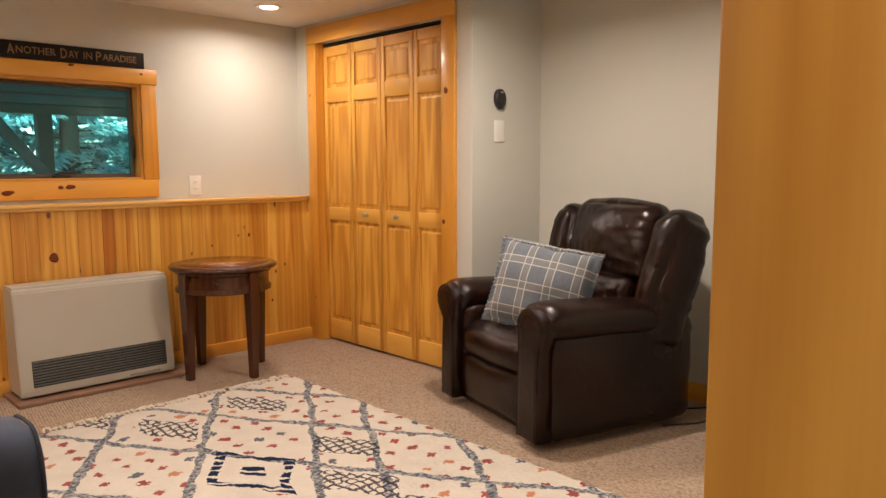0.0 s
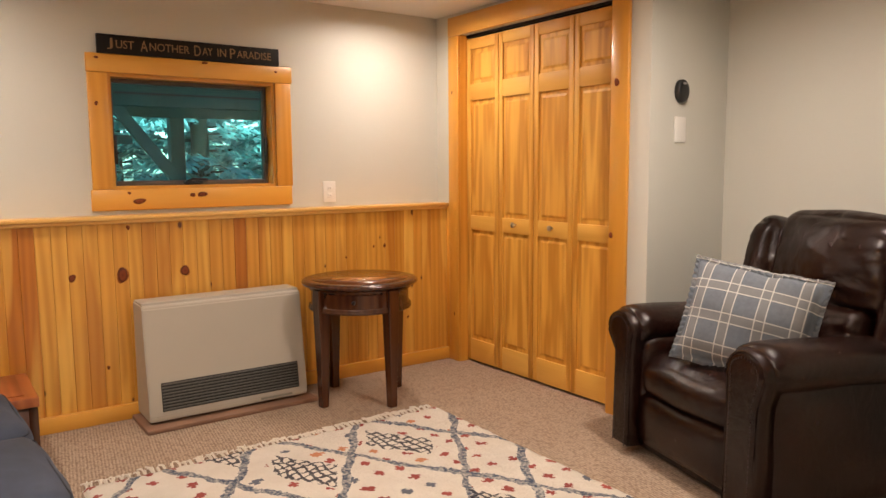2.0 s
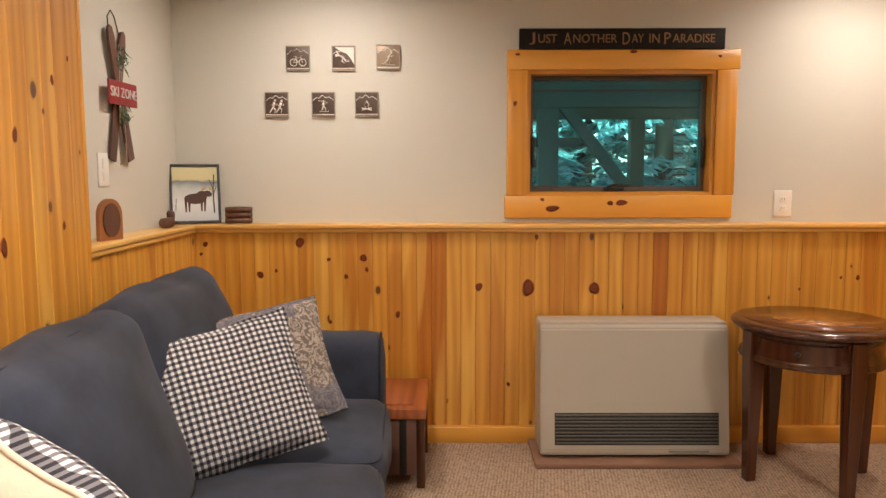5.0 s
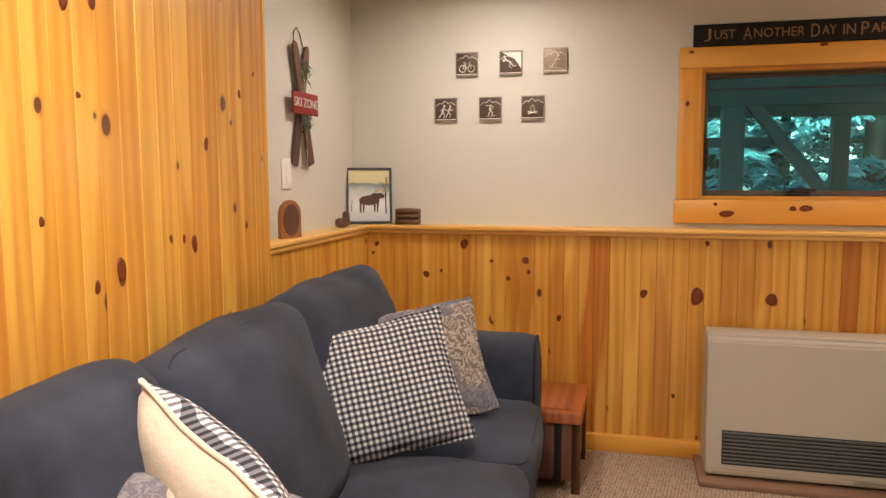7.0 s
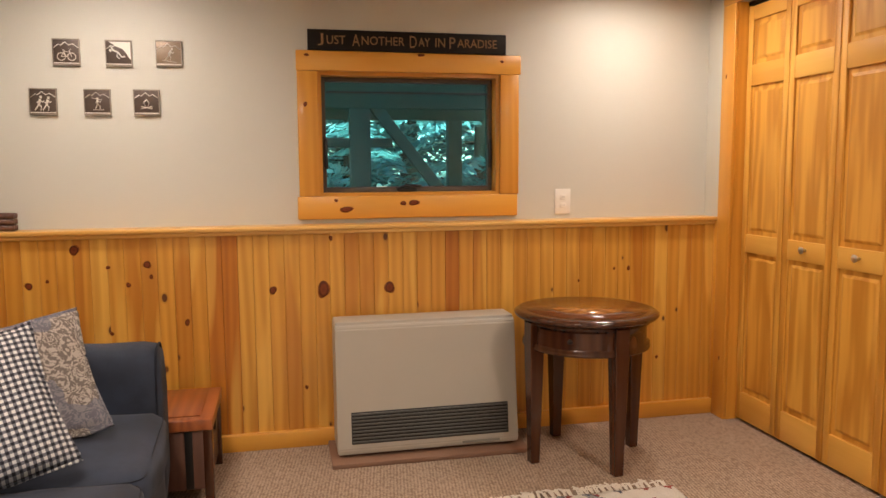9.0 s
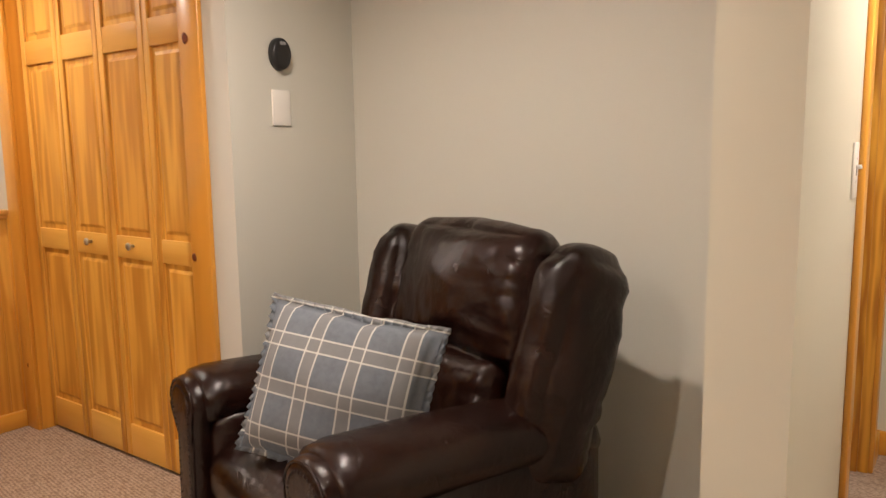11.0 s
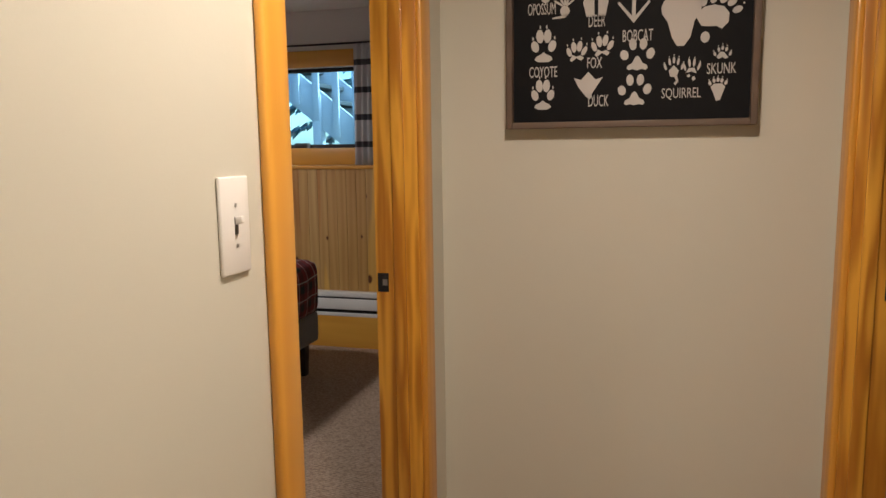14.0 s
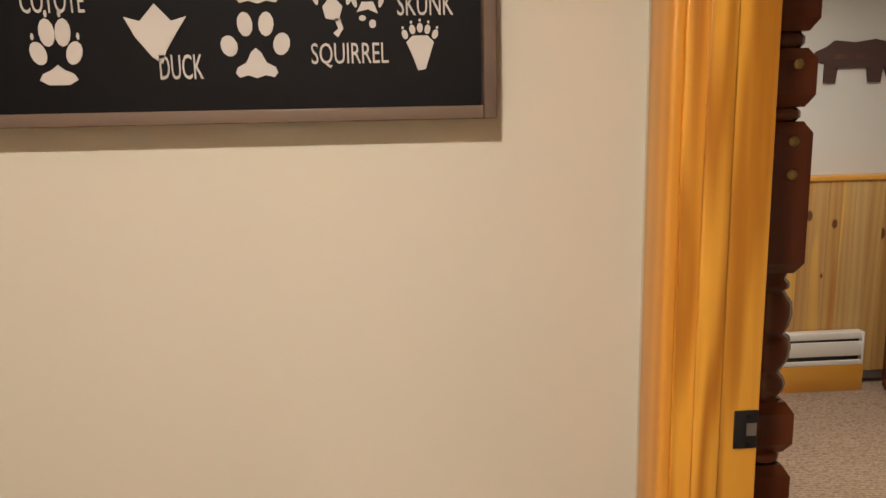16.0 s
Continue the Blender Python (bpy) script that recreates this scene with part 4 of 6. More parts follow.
for end in (ry1, ry0):
    sg = 1 if end == ry1 else -1
    x = rx0 + 0.02
    while x < rx1 - 0.01:
        k = rnd.uniform(0.8, 1.3)
        for q in range(4):
            xx = x + rnd.uniform(-0.006, 0.006)
            dx, ln = rnd.uniform(-0.02, 0.02), rnd.uniform(0.035, 0.07) * k
            pts = [(xx, end - sg * 0.01, 0.012), (xx + dx * 0.3, end + sg * ln * 0.45, 0.018), (xx + dx, end + sg * ln, 0.004)]
            b0 = len(vs)
            for n_, (px, py, pz) in enumerate(pts):
                wd = 0.0035
                for ox, oz in ((-wd, 0), (wd, 0), (0, wd * 1.6)):
                    vs.append((px + ox - (rx0 + rx1) / 2, py - (ry0 + ry1) / 2, pz + oz))
            for n_ in range(2):
                for m_ in range(3):
                    a, b = b0 + n_ * 3 + m_, b0 + n_ * 3 + (m_ + 1) % 3
                    fs.append((a, b, b + 3, a + 3))
        x += rnd.uniform(0.018, 0.034)
part("fringe", mesh_of(vs, fs), M_FRINGE, r, kind="stuff")


# sofa: length runs along y, it faces +x
def welt(pts, mat, parent, r=0.0045):
    return part("piping", tube(pts, r, 6, True), mat, parent)


SX0, SX1, SY0, SY1 = -3.50, -2.66, -2.93, -0.69
scx, scy = (SX0 + SX1) / 2, (SY0 + SY1) / 2
sofa = thing("sofa", (scx + 0.02, scy, 0), "navy microfibre three-seat sofa with welted cushions and square arms", "sofa", rz=3)
HL = (SY1 - SY0) / 2
part("base", soft_box(0.80, 2 * HL - 0.06, 0.24, 0.03, n=8), M_NAVY, sofa, loc=(0, 0, 0.18))
part("back_frame", soft_box(0.13, 2 * HL - 0.04, 0.70, 0.05, n=10, wob=0.004), M_NAVY, sofa, loc=(-0.345, 0, 0.42))
for sgn in (1, -1):
    yc = sgn * (HL - 0.105)
    cs = []
    for k in range(28):
        a = 2 * math.pi * k / 28
        ca, sa = math.cos(a), math.sin(a)
        px = 0.105 * (abs(ca) ** 0.5) * (1 if ca > 0 else -1)
        pz = 0.30 * (abs(sa) ** (0.42)) * (1 if sa > 0 else -1) + 0.382
        if pz > 0.5:
            px *= 1.06
        cs.append((px, pz))
    rings = []
    for xx, sc in ((-0.40, 0.94), (-0.39, 1.0), (-0.1, 1.0), (0.2, 1.0), (0.33, 1.0), (0.375, 0.975), (0.395, 0.90), (0.402, 0.7)):
        rings.append([(xx, yc + px * sc, 0.36 + (pz - 0.36) * sc + (0.02 if xx < 0.2 else 0.0) * (1 if pz > 0.5 else 0)) for px, pz in cs])
    arm = part("arm", loft(rings), M_NAVY, sofa)
    welt([(0.385, yc + px * 0.96, 0.36 + (pz - 0.36) * 0.97) for px, pz in cs], M_PIPING, arm, 0.005)
inner = 2 * HL - 0.42
cw = inner / 3
for k in range(3):
    yc = HL - 0.21 - cw * (k + 0.5)
    q = part("seat_cushion", soft_box(0.66, cw - 0.006, 0.17, 0.055, (0.02, 0.006, 0.03), 16, 0.008, k), M_NAVY, sofa, loc=(0.085, yc, 0.375))
    for zz in (0.062, -0.062):
        hy, hx = cw / 2 - 0.018, 0.66 / 2 - 0.012
        pts = []
        for cxx, cyy, a0 in ((hx - 0.04, hy - 0.04, 0), (-hx + 0.04, hy - 0.04, 90), (-hx + 0.04, -hy + 0.04, 180), (hx - 0.04, -hy + 0.04, 270)):
            for st_ in range(5):
                a = radians(a0 + st_ * 22.5)
                bul = 0.006
                pts.append((cxx + (0.04 + bul) * math.cos(a), cyy + (0.04 + bul) * math.sin(a), zz))
        welt(pts, M_PIPING, q, 0.0026)
    yc, bw = ((0.565, 0.86), (-0.225, 0.66), (-0.745, 0.40))[k]
    q = part("back_cushion", soft_box(0.20, bw, 0.55, 0.075, (0.04, 0.010, 0.022), 20, 0.015, k + 5), M_NAVY, sofa, loc=(-0.245 + 0.03 * (k == 1), yc, 0.677), rot=(0, -18, 0))
    for xx in (0.062, -0.062):
        hy, hz = bw / 2 - 0.012, 0.55 / 2 - 0.012
        pts = []
        for cyy, czz, a0 in ((hy - 0.055, hz - 0.055, 0), (-hy + 0.055, hz - 0.055, 90), (-hy + 0.055, -hz + 0.055, 180), (hy - 0.055, -hz + 0.055, 270)):
            for st_ in range(5):
                a = radians(a0 + st_ * 22.5)
                pts.append((xx * 0.93, cyy + 0.059 * math.cos(a), czz + 0.059 * math.sin(a)))
        welt(pts, M_PIPING, q, 0.0026)
for lx in (-0.36, 0.36):
    for ly in (-HL + 0.1, HL - 0.1):
        part("foot", box(lx - 0.03, lx + 0.03, ly - 0.03, ly + 0.03, 0, 0.07, 0.004), M_WALNUT, sofa)


def pillow(label, w, h, t, mat, loc, rot, seed, edge=None, back=None, edge_r=0.006, ruffle=False, back_label="cream fleece back"):
    m = Matrix.LocRotScale(loc, Euler([radians(a) for a in rot], "XYZ"), None)
    r = thing("throw_pillow", loc, label, "pillow", "throw pillows")
    r.rotation_euler = [radians(a) for a in rot]
    me = pillow_mesh(w, h, t, seed=seed)
    if back:
        front = me
        bm = bmesh.new()
        bm.from_mesh(front)
        bmesh.ops.delete(bm, geom=[f for f in bm.faces if f.calc_center_median().y > 0.0], context="FACES")
        part("cover", bm, mat, r)
        bm = bmesh.new()
        bm.from_mesh(front)
        bmesh.ops.delete(bm, geom=[f for f in bm.faces if f.calc_center_median().y <= 0.0], context="FACES")
        part("back_cover", bm, back, r, back_label)
    else:
        part("cover", me, mat, r)
    if edge:
        pts = pillow_edge(w, h, seed=seed)
        if ruffle:
            c = Vector((0, 0, h / 2))
            n = len(pts)
            vs, fs = [], []
            for k in range(n * 2):
                p = Vector(pts[(k // 2) % n]).lerp(Vector(pts[((k + 1) // 2) % n]), 0.5)
                d = (p - c).normalized()
                vs.append(p - d * 0.004)
                vs.append(p + d * 0.020 + Vector((0, 0.010 * math.sin(k * 2.1), 0)))
                vs.append(p + d * 0.020 + Vector((0, 0.010 * math.sin(k * 2.1) + 0.003, 0)))
                vs.append(p - d * 0.004 + Vector((0, 0.003, 0)))
            m_ = n * 2
            for k in range(m_):
                a, b = 4 * k, 4 * ((k + 1) % m_)
                for q in range(4):
                    fs.append((a + q, a + (q + 1) % 4, b + (q + 1) % 4, b + q))
            part("ruffle", mesh_of(vs, fs, True), edge, r)
        else:
            part("piping", tube(pts, edge_r, 6, True), edge, r)
    return r


pillow("black and white gingham pillow standing on the sofa", 0.55, 0.415, 0.19, M_GINGHAM, (-3.06, -1.63, 0.475), (-28, -11, 27), 1, M_GINGHAM, M_FLEECE)
pillow("grey paisley throw pillow leaning behind a gingham pillow", 0.56, 0.42, 0.17, M_PAISLEY, (-3.06, -1.30, 0.470), (-32, -9, 22), 2, M_PAISLEY)
pillow("cream fleece pillow with gingham back, tilted against the sofa back", 0.40, 0.43, 0.20, M_FLEECE, (-3.11, -2.39, 0.500), (20, 19, -26), 3, M_FLEECE, M_GINGHAM, back_label="black and white gingham back")
pillow("grey paisley throw pillow slumped at the end of the sofa", 0.46, 0.38, 0.18, M_PAISLEY, (-3.10, -2.74, 0.480), (-30, 14, 14), 4, M_PAISLEY, edge_r=0.009)

# small trunk table beside the sofa
r = thing("trunk_side_table", (-2.745, -0.45, -0.0), "reddish wooden trunk-style side table with dark metal corners, beside the sofa", "side table")
part("lid", box(-0.22, 0.19, -0.235, 0.215, 0.300, 0.345, 0.005), M_TRUNKWOOD, r)
part("body", box(-0.20, 0.17, -0.215, 0.20, 0.055, 0.296, 0.004), M_OLDWOOD, r, "dark reddish-brown trunk body")
for sx in (-0.20, 0.15):
    for sy in (-0.218, 0.17):
        part("corner_post", box(sx, sx + 0.035, sy, sy + 0.035, 0.0, 0.299, 0.003), M_WALNUT, r)
part("lid_plank", box(-0.17, 0.14, -0.19, 0.17, 0.3455, 0.350, 0.002), M_TRUNKWOOD, r)
part("hasp", box(0.171, 0.182, -0.03, 0.02, 0.23, 0.32, 0.003), M_DARKMETAL, r)
part("strap", box(-0.13, -0.10, -0.222, -0.2185, 0.06, 0.295, 0.001), M_DARKMETAL, r)
part("strap", box(0.08, 0.11, -0.222, -0.2185, 0.06, 0.295, 0.001), M_DARKMETAL, r)

# recliner: local +y is the back, it faces -y
def creased(sx, sy, sz, r, puff, n, seed):
    """A stuffed leather cushion with soft creases gathering at its ends."""
    me = soft_box(sx, sy, sz, r, puff, n, 0.012, seed)
    for v in me.vertices:
        p = v.co
        e = max(abs(p.x) / (sx / 2), abs(p.z) / (sz / 2)) ** 2
        w = noise.noise(Vector((p.x * 9 + seed, p.z * 26, seed))) + 0.6 * noise.noise(Vector((p.x * 34, p.z * 12 + seed, 2)))
        v.co = p + Vector((0, 0.011 * w * (0.35 + e), 0.005 * w))
    return me


RC = thing("recliner", (-0.035, -2.44, 0), "glossy dark brown leather recliner with rolled arms and stitched seams", "armchair", rz=-106)


for sgn in (1, -1):
    xc = sgn * 0.375
    body = soft_box(0.196 if sgn > 0 else 0.168, 0.86, 0.52, 0.055, (0.016, 0.010, 0.0), 14, 0.007, sgn + 3)
    part("arm", body, M_LEATHER, RC, loc=(xc + (0.006 if sgn > 0 else 0.040), 0.015, 0.290))
    roll = []
    for yy, sc, dz in ((-0.440, 0.80, 0.010), (-0.425, 0.96, 0.013), (-0.38, 1.03, 0.014), (-0.30, 1.04, 0.012), (-0.1, 1.02, 0.004), (0.12, 1.0, -0.010), (0.28, 0.98, -0.030), (0.38, 0.88, -0.052), (0.430, 0.66, -0.080), (0.450, 0.35, -0.11)):
        roll.append([(0.124 * sc * math.cos(a), yy + 0.004 * noise.noise(Vector((a * 2, yy * 9, sgn))), dz + 0.092 * sc * math.sin(a) + 0.004 * noise.noise(Vector((a * 2, yy * 14, 4)))) for a in [2 * math.pi * k / 30 for k in range(30)]])
    part("arm_roll", loft(roll), M_LEATHER, RC, loc=(xc + sgn * 0.014, 0, 0.562))

    # the padded front: a straight panel under a round head that rolls outward
    def front(k, sgn=sgn):
        lo, hi = (-0.080, 0.085) if sgn > 0 else (-0.046, 0.080)
        pts = [(hi * k, -0.515), (hi * k, -0.30), (hi * k, -0.10)]
        pts += [(sgn * 0.012 + 0.104 * k * math.cos(a), 0.088 * k * math.sin(a)) for a in [radians(-22 + 224 * q / 18) for q in range(19)]]
        return pts + [(lo * k, -0.10), (lo * k, -0.30), (lo * k, -0.515)]

    rings = []
    for yy, k in ((-0.395, 1.0), (-0.440, 1.02), (-0.462, 0.99), (-0.474, 0.90), (-0.479, 0.76), (-0.480, 0.50)):
        rings.append([(px, yy + 0.018 * (pz + 0.515), pz if pz > -0.5 else pz + 0.02 * (1 - k)) for px, pz in front(k)])
    panel = part("arm_front", loft(rings), M_LEATHER, RC, loc=(xc + sgn * 0.004, -0.006, 0.562))
    edge = [(px, -0.474 + 0.018 * (pz + 0.515), pz) for px, pz in front(0.90)]
    part("piping", tube(edge, 0.0042, 6), M_LEATHER, panel)
    inner = [Vector((px, -0.4795 + 0.018 * (pz + 0.515), pz)) for px, pz in front(0.66)]
    studs = []
    for a, b in zip(inner, inner[1:]):
        m_ = max(1, round((b - a).length / 0.020))
        studs += [a.lerp(b, q / m_) for q in range(m_)]
    part("stitching", join([moved(box(-0.0022, 0.0022, -0.002, 0.002, -0.004, 0.004, 0.001, 1), at(*p)) for p in studs]), M_SEAM, panel, kind="stuff")
part("seat", soft_box(0.60, 0.60, 0.20, 0.075, (0.01, 0.035, 0.035), 16, 0.010, 4), M_LEATHER, RC, loc=(0, -0.135, 0.375))
part("footrest", soft_box(0.585, 0.09, 0.235, 0.035, (0, 0.02, 0), 12, 0.007, 5), M_LEATHER, RC, loc=(0, -0.40, 0.185))
part("base", soft_box(0.84, 0.80, 0.12, 0.03, n=6), M_LEATHER, RC, loc=(0, 0.0, 0.078))
part("backrest", soft_box(0.60, 0.18, 0.70, 0.085, (0.0, 0.02, 0.0), 18, 0.012, 6), M_LEATHER, RC, loc=(0.02, 0.315, 0.690), rot=(-17, 0, 0))
part("head_cushion", creased(0.61, 0.17, 0.40, 0.070, (0, 0.050, 0.020), 34, 7), M_LEATHER, RC, loc=(0.058, 0.310, 0.880), rot=(-16, 0, 0))
part("lumbar_cushion", creased(0.58, 0.13, 0.27, 0.055, (0, 0.05, 0.02), 30, 8), M_LEATHER, RC, loc=(0.02, 0.195, 0.585), rot=(-17, 0, 0))
for sgn in (1, -1):
    part("wing", creased(0.180, 0.27, 0.66, 0.080, (0.026, 0.030, 0.02), 26, sgn + 9), M_LEATHER, RC, loc=(0.060 + sgn * 0.375, 0.300, 0.708), rot=(-15, sgn * 4, 0))
part("back_shell", soft_box(0.74, 0.10, 0.64, 0.045, n=12, wob=0.008), M_LEATHER, RC, loc=(0.065, 0.430, 0.580), rot=(-16, 0, 0))
cord = thing("power_cord", (0.35, -2.95, 0.0), "thin black power cord lying on the carpet behind the recliner", "cord", me=tube([(-0.25, 0.0, 0.006), (-0.1, -0.10, 0.006), (0.08, -0.15, 0.006), (0.18, -0.10, 0.006), (0.16, -0.02, 0.006), (0.05, 0.06, 0.006)], 0.005, 6), material=M_BLACK)
pillow("blue and white plaid pillow with ruffled edge, on the recliner", 0.50, 0.42, 0.23, M_PLAID, (-0.34, -2.48, 0.480), (-20, 8, -72), 6, M_PLAID, ruffle=True)

# ---- things on the walls ----
sg = thing("wooden_sign", (-1.6405, -0.018, 1.926), "long weathered black wooden sign with gold lettering, on the window casing", "sign")
part("board", moved(box(-0.485, 0.485, -0.012, 0.012, -0.048, 0.047, 0.002), Matrix.Identity(4)), M_SIGNBLACK, sg)
def fitted(words, width, height, depth=0.0015):
    """Lettering scaled to a true width and height, centred."""
    me = text_mesh(words, 0.1, depth)
    xs, ys = [v.co.x for v in me.vertices], [v.co.y for v in me.vertices]
    k, q = width / (max(xs) - min(xs)), height / (max(ys) - min(ys))
    me.transform(Matrix.Diagonal((k, q, 1, 1)) @ at(-(max(xs) + min(xs)) / 2, -(max(ys) + min(ys)) / 2, 0))
    return me


for words, ux, w, h in (("J", -0.425, 0.028, 0.056), ("UST", -0.352, 0.088, 0.040), ("A", -0.258, 0.036, 0.054), ("NOTHER", -0.128, 0.206, 0.040), ("D", 0.018, 0.034, 0.056),
                        ("AY", 0.072, 0.056, 0.040), ("IN", 0.151, 0.048, 0.042), ("P", 0.212, 0.030, 0.054), ("ARADISE", 0.336, 0.200, 0.040)):
    me = fitted(words, w, h)
    me.transform(at(ux, -0.0135, 0) @ TO_NORTH_WALL)
    part("lettering", me, M_GOLD, sg)


def plate(name, loc, rot, kind, label):
    r = thing(name, loc, label, "outlet" if kind == "outlet" else "switch", "wall plates")
    r.rotation_euler = (0, 0, radians(rot))
    pw, ph = (0.041, 0.077) if kind == "toggle" else (0.043, 0.064)
    part("plate", box(-pw, pw, -0.007, 0.0, -ph, ph, 0.003), M_WHITE, r)
    if kind == "outlet":
        for dz in (-0.022, 0.022):
            s = part("socket", box(-0.017, 0.017, -0.009, -0.007, dz - 0.015, dz + 0.015, 0.003), M_WHITE, r)
            for dx in (-0.006, 0.006):
                part("slot", box(dx - 0.001, dx + 0.001, -0.0095, -0.0089, dz - 0.004, dz + 0.005), M_BLACK, s)
    elif kind == "toggle":
        part("toggle", box(-0.004, 0.004, -0.022, -0.007, 0.0, 0.012, 0.002), M_WHITE, r, rot=(-12, 0, 0))
        part("slot", box(-0.005, 0.005, -0.0085, -0.007, -0.014, 0.014, 0.001), M_GRILLE, r)
        for dz in (-0.032, 0.032):
            part("screw", box(-0.003, 0.003, -0.0085, -0.007, dz - 0.003, dz + 0.003, 0.001), M_STEEL, r)
    elif kind == "double":
        for dz in (-0.024, 0.024):
            part("rocker", box(-0.012, 0.012, -0.010, -0.007, dz - 0.017, dz + 0.017, 0.003), M_WHITE, r)
    return r


plate("outlet", (-0.840, 0.0, 1.146), 0, "outlet", "white duplex outlet on the painted wall above the ledge")
plate("blank_plate", (0.206, -1.78, 1.469), 0, "blank", "white blank wall plate below a thermostat")
plate("light_switch", (0.678, -3.557, 1.240), 0, "toggle", "white toggle light switch beside the bedroom door")
plate("rocker_switch", (XW, -0.780, 1.312), 90, "double", "white double rocker switch on the wall beside pine panelling")
th = thing("thermostat", (0.203, -1.78, 1.657), "glossy black oval thermostat with a small display", "thermostat")
me = lathe([(1.0, 0.0), (1.0, 0.45), (0.96, 0.75), (0.85, 0.95), (0.5, 1.0), (0.05, 1.0)], 40)
me.transform(Matrix.Rotation(radians(90), 4, "X") @ Matrix.Diagonal((0.044, 0.057, 0.030, 1)))
part("case", me, M_BLACK, th)
part("display", box(-0.014, 0.014, -0.0305, -0.0255, 0.030, 0.042, 0.002), plain("display_grey", (0.30, 0.30, 0.30), 0.3), th)


def flat(points, y, th_=0.002):
    """A flat plate of a closed outline in XZ, its face at y."""
    n = len(points)
    v = [(x, y, z) for x, z in points] + [(x, y - th_, z) for x, z in points]
    f = [tuple(range(n)), tuple(range(n, 2 * n))] + [(i, (i + 1) % n, n + (i + 1) % n, n + i) for i in range(n)]
    return mesh_of(v, f)


def oval(cx, cz, a, b, rot=0, n=12):
    c, s = math.cos(radians(rot)), math.sin(radians(rot))
    return [(cx + a * math.cos(t) * c - b * math.sin(t) * s, cz + a * math.cos(t) * s + b * math.sin(t) * c) for t in [2 * math.pi * k / n for k in range(n)]]


def stroke(pts, w=0.0026):
    return tube([(x, -0.0105, z) for x, z in pts], w, 6)


def ring(cx, cz, a, w=0.0022):
    return tube([(cx + a * math.cos(t), -0.0105, cz + a * math.sin(t)) for t in [2 * math.pi * k / 18 for k in range(18)]], w, 5, True)


def figure(cx, cz, k=1.0, lean=0.0):
    """A small walking figure of raised strokes."""
    p = lambda x, z: (cx + (x + z * lean) * k, cz + z * k)
    return [flat(oval(*p(0.002, 0.027), 0.0048 * k, 0.0052 * k), -0.0095, 0.003), stroke([p(0, 0.020), p(-0.002, 0.0)], 0.0048 * k), stroke([p(0, 0.015), p(0.011, 0.008), p(0.014, 0.014)], 0.0022 * k),
            stroke([p(0, 0.016), p(-0.010, 0.006)], 0.0022 * k), stroke([p(-0.002, 0.0), p(0.008, -0.010), p(0.007, -0.024)], 0.0028 * k), stroke([p(-0.002, 0.0), p(-0.008, -0.012), p(-0.014, -0.023)], 0.0028 * k)]


MOT = {
    "bicycle": [ring(-0.021, -0.020, 0.0165), ring(0.022, -0.020, 0.0165), stroke([(-0.021, -0.020), (-0.010, 0.002), (0.014, 0.002), (0.0, -0.020), (-0.021, -0.020)], 0.0018), stroke([(-0.010, 0.002), (0.0, -0.020)], 0.0018), stroke([(0.022, -0.020), (0.012, 0.010), (0.020, 0.012)], 0.0018), stroke([(-0.016, 0.008), (-0.006, 0.008)], 0.0024)],
    "climber": [flat([(-0.040, 0.050), (0.050, 0.050), (0.050, -0.030), (0.034, -0.002), (0.016, 0.020), (-0.010, 0.030)], -0.0095, 0.003), stroke([(-0.034, 0.034), (-0.022, 0.012), (-0.004, 0.006)], 0.004), stroke([(-0.004, 0.006), (0.012, -0.016), (0.026, -0.014)], 0.0036), stroke([(-0.004, 0.006), (-0.008, -0.014), (0.004, -0.024)], 0.0036), flat(oval(-0.034, 0.012, 0.006, 0.006), -0.0095, 0.003)],
    "skier": figure(0.004, -0.006, 1.0, 0.3) + [stroke([(-0.030, -0.030), (0.032, -0.038)], 0.0018)],
    "hikers": figure(-0.015, -0.012, 1.15, 0.15) + figure(0.016, -0.013, 1.1, 0.15),
    "sledder": figure(0.002, -0.008, 0.9, -0.1) + [stroke([(-0.024, 0.018), (0.020, 0.010)], 0.0016), stroke([(-0.018, -0.034), (0.022, -0.034), (0.026, -0.030)], 0.0018)],
    "campfire": [stroke([(-0.006, -0.016), (-0.012, 0.0), (0.0, 0.014), (0.010, -0.002), (0.006, -0.016)], 0.003), stroke([(-0.024, -0.028), (0.024, -0.018)], 0.003), stroke([(-0.024, -0.018), (0.024, -0.028)], 0.003)],
}
NAMES = [("bicycle", -3.177, 1.841, 0), ("climber", -2.960, 1.841, 0), ("skier", -2.747, 1.845, 1),
         ("hikers", -3.283, 1.624, 0), ("sledder", -3.060, 1.624, 2), ("campfire", -2.852, 1.625, 0)]
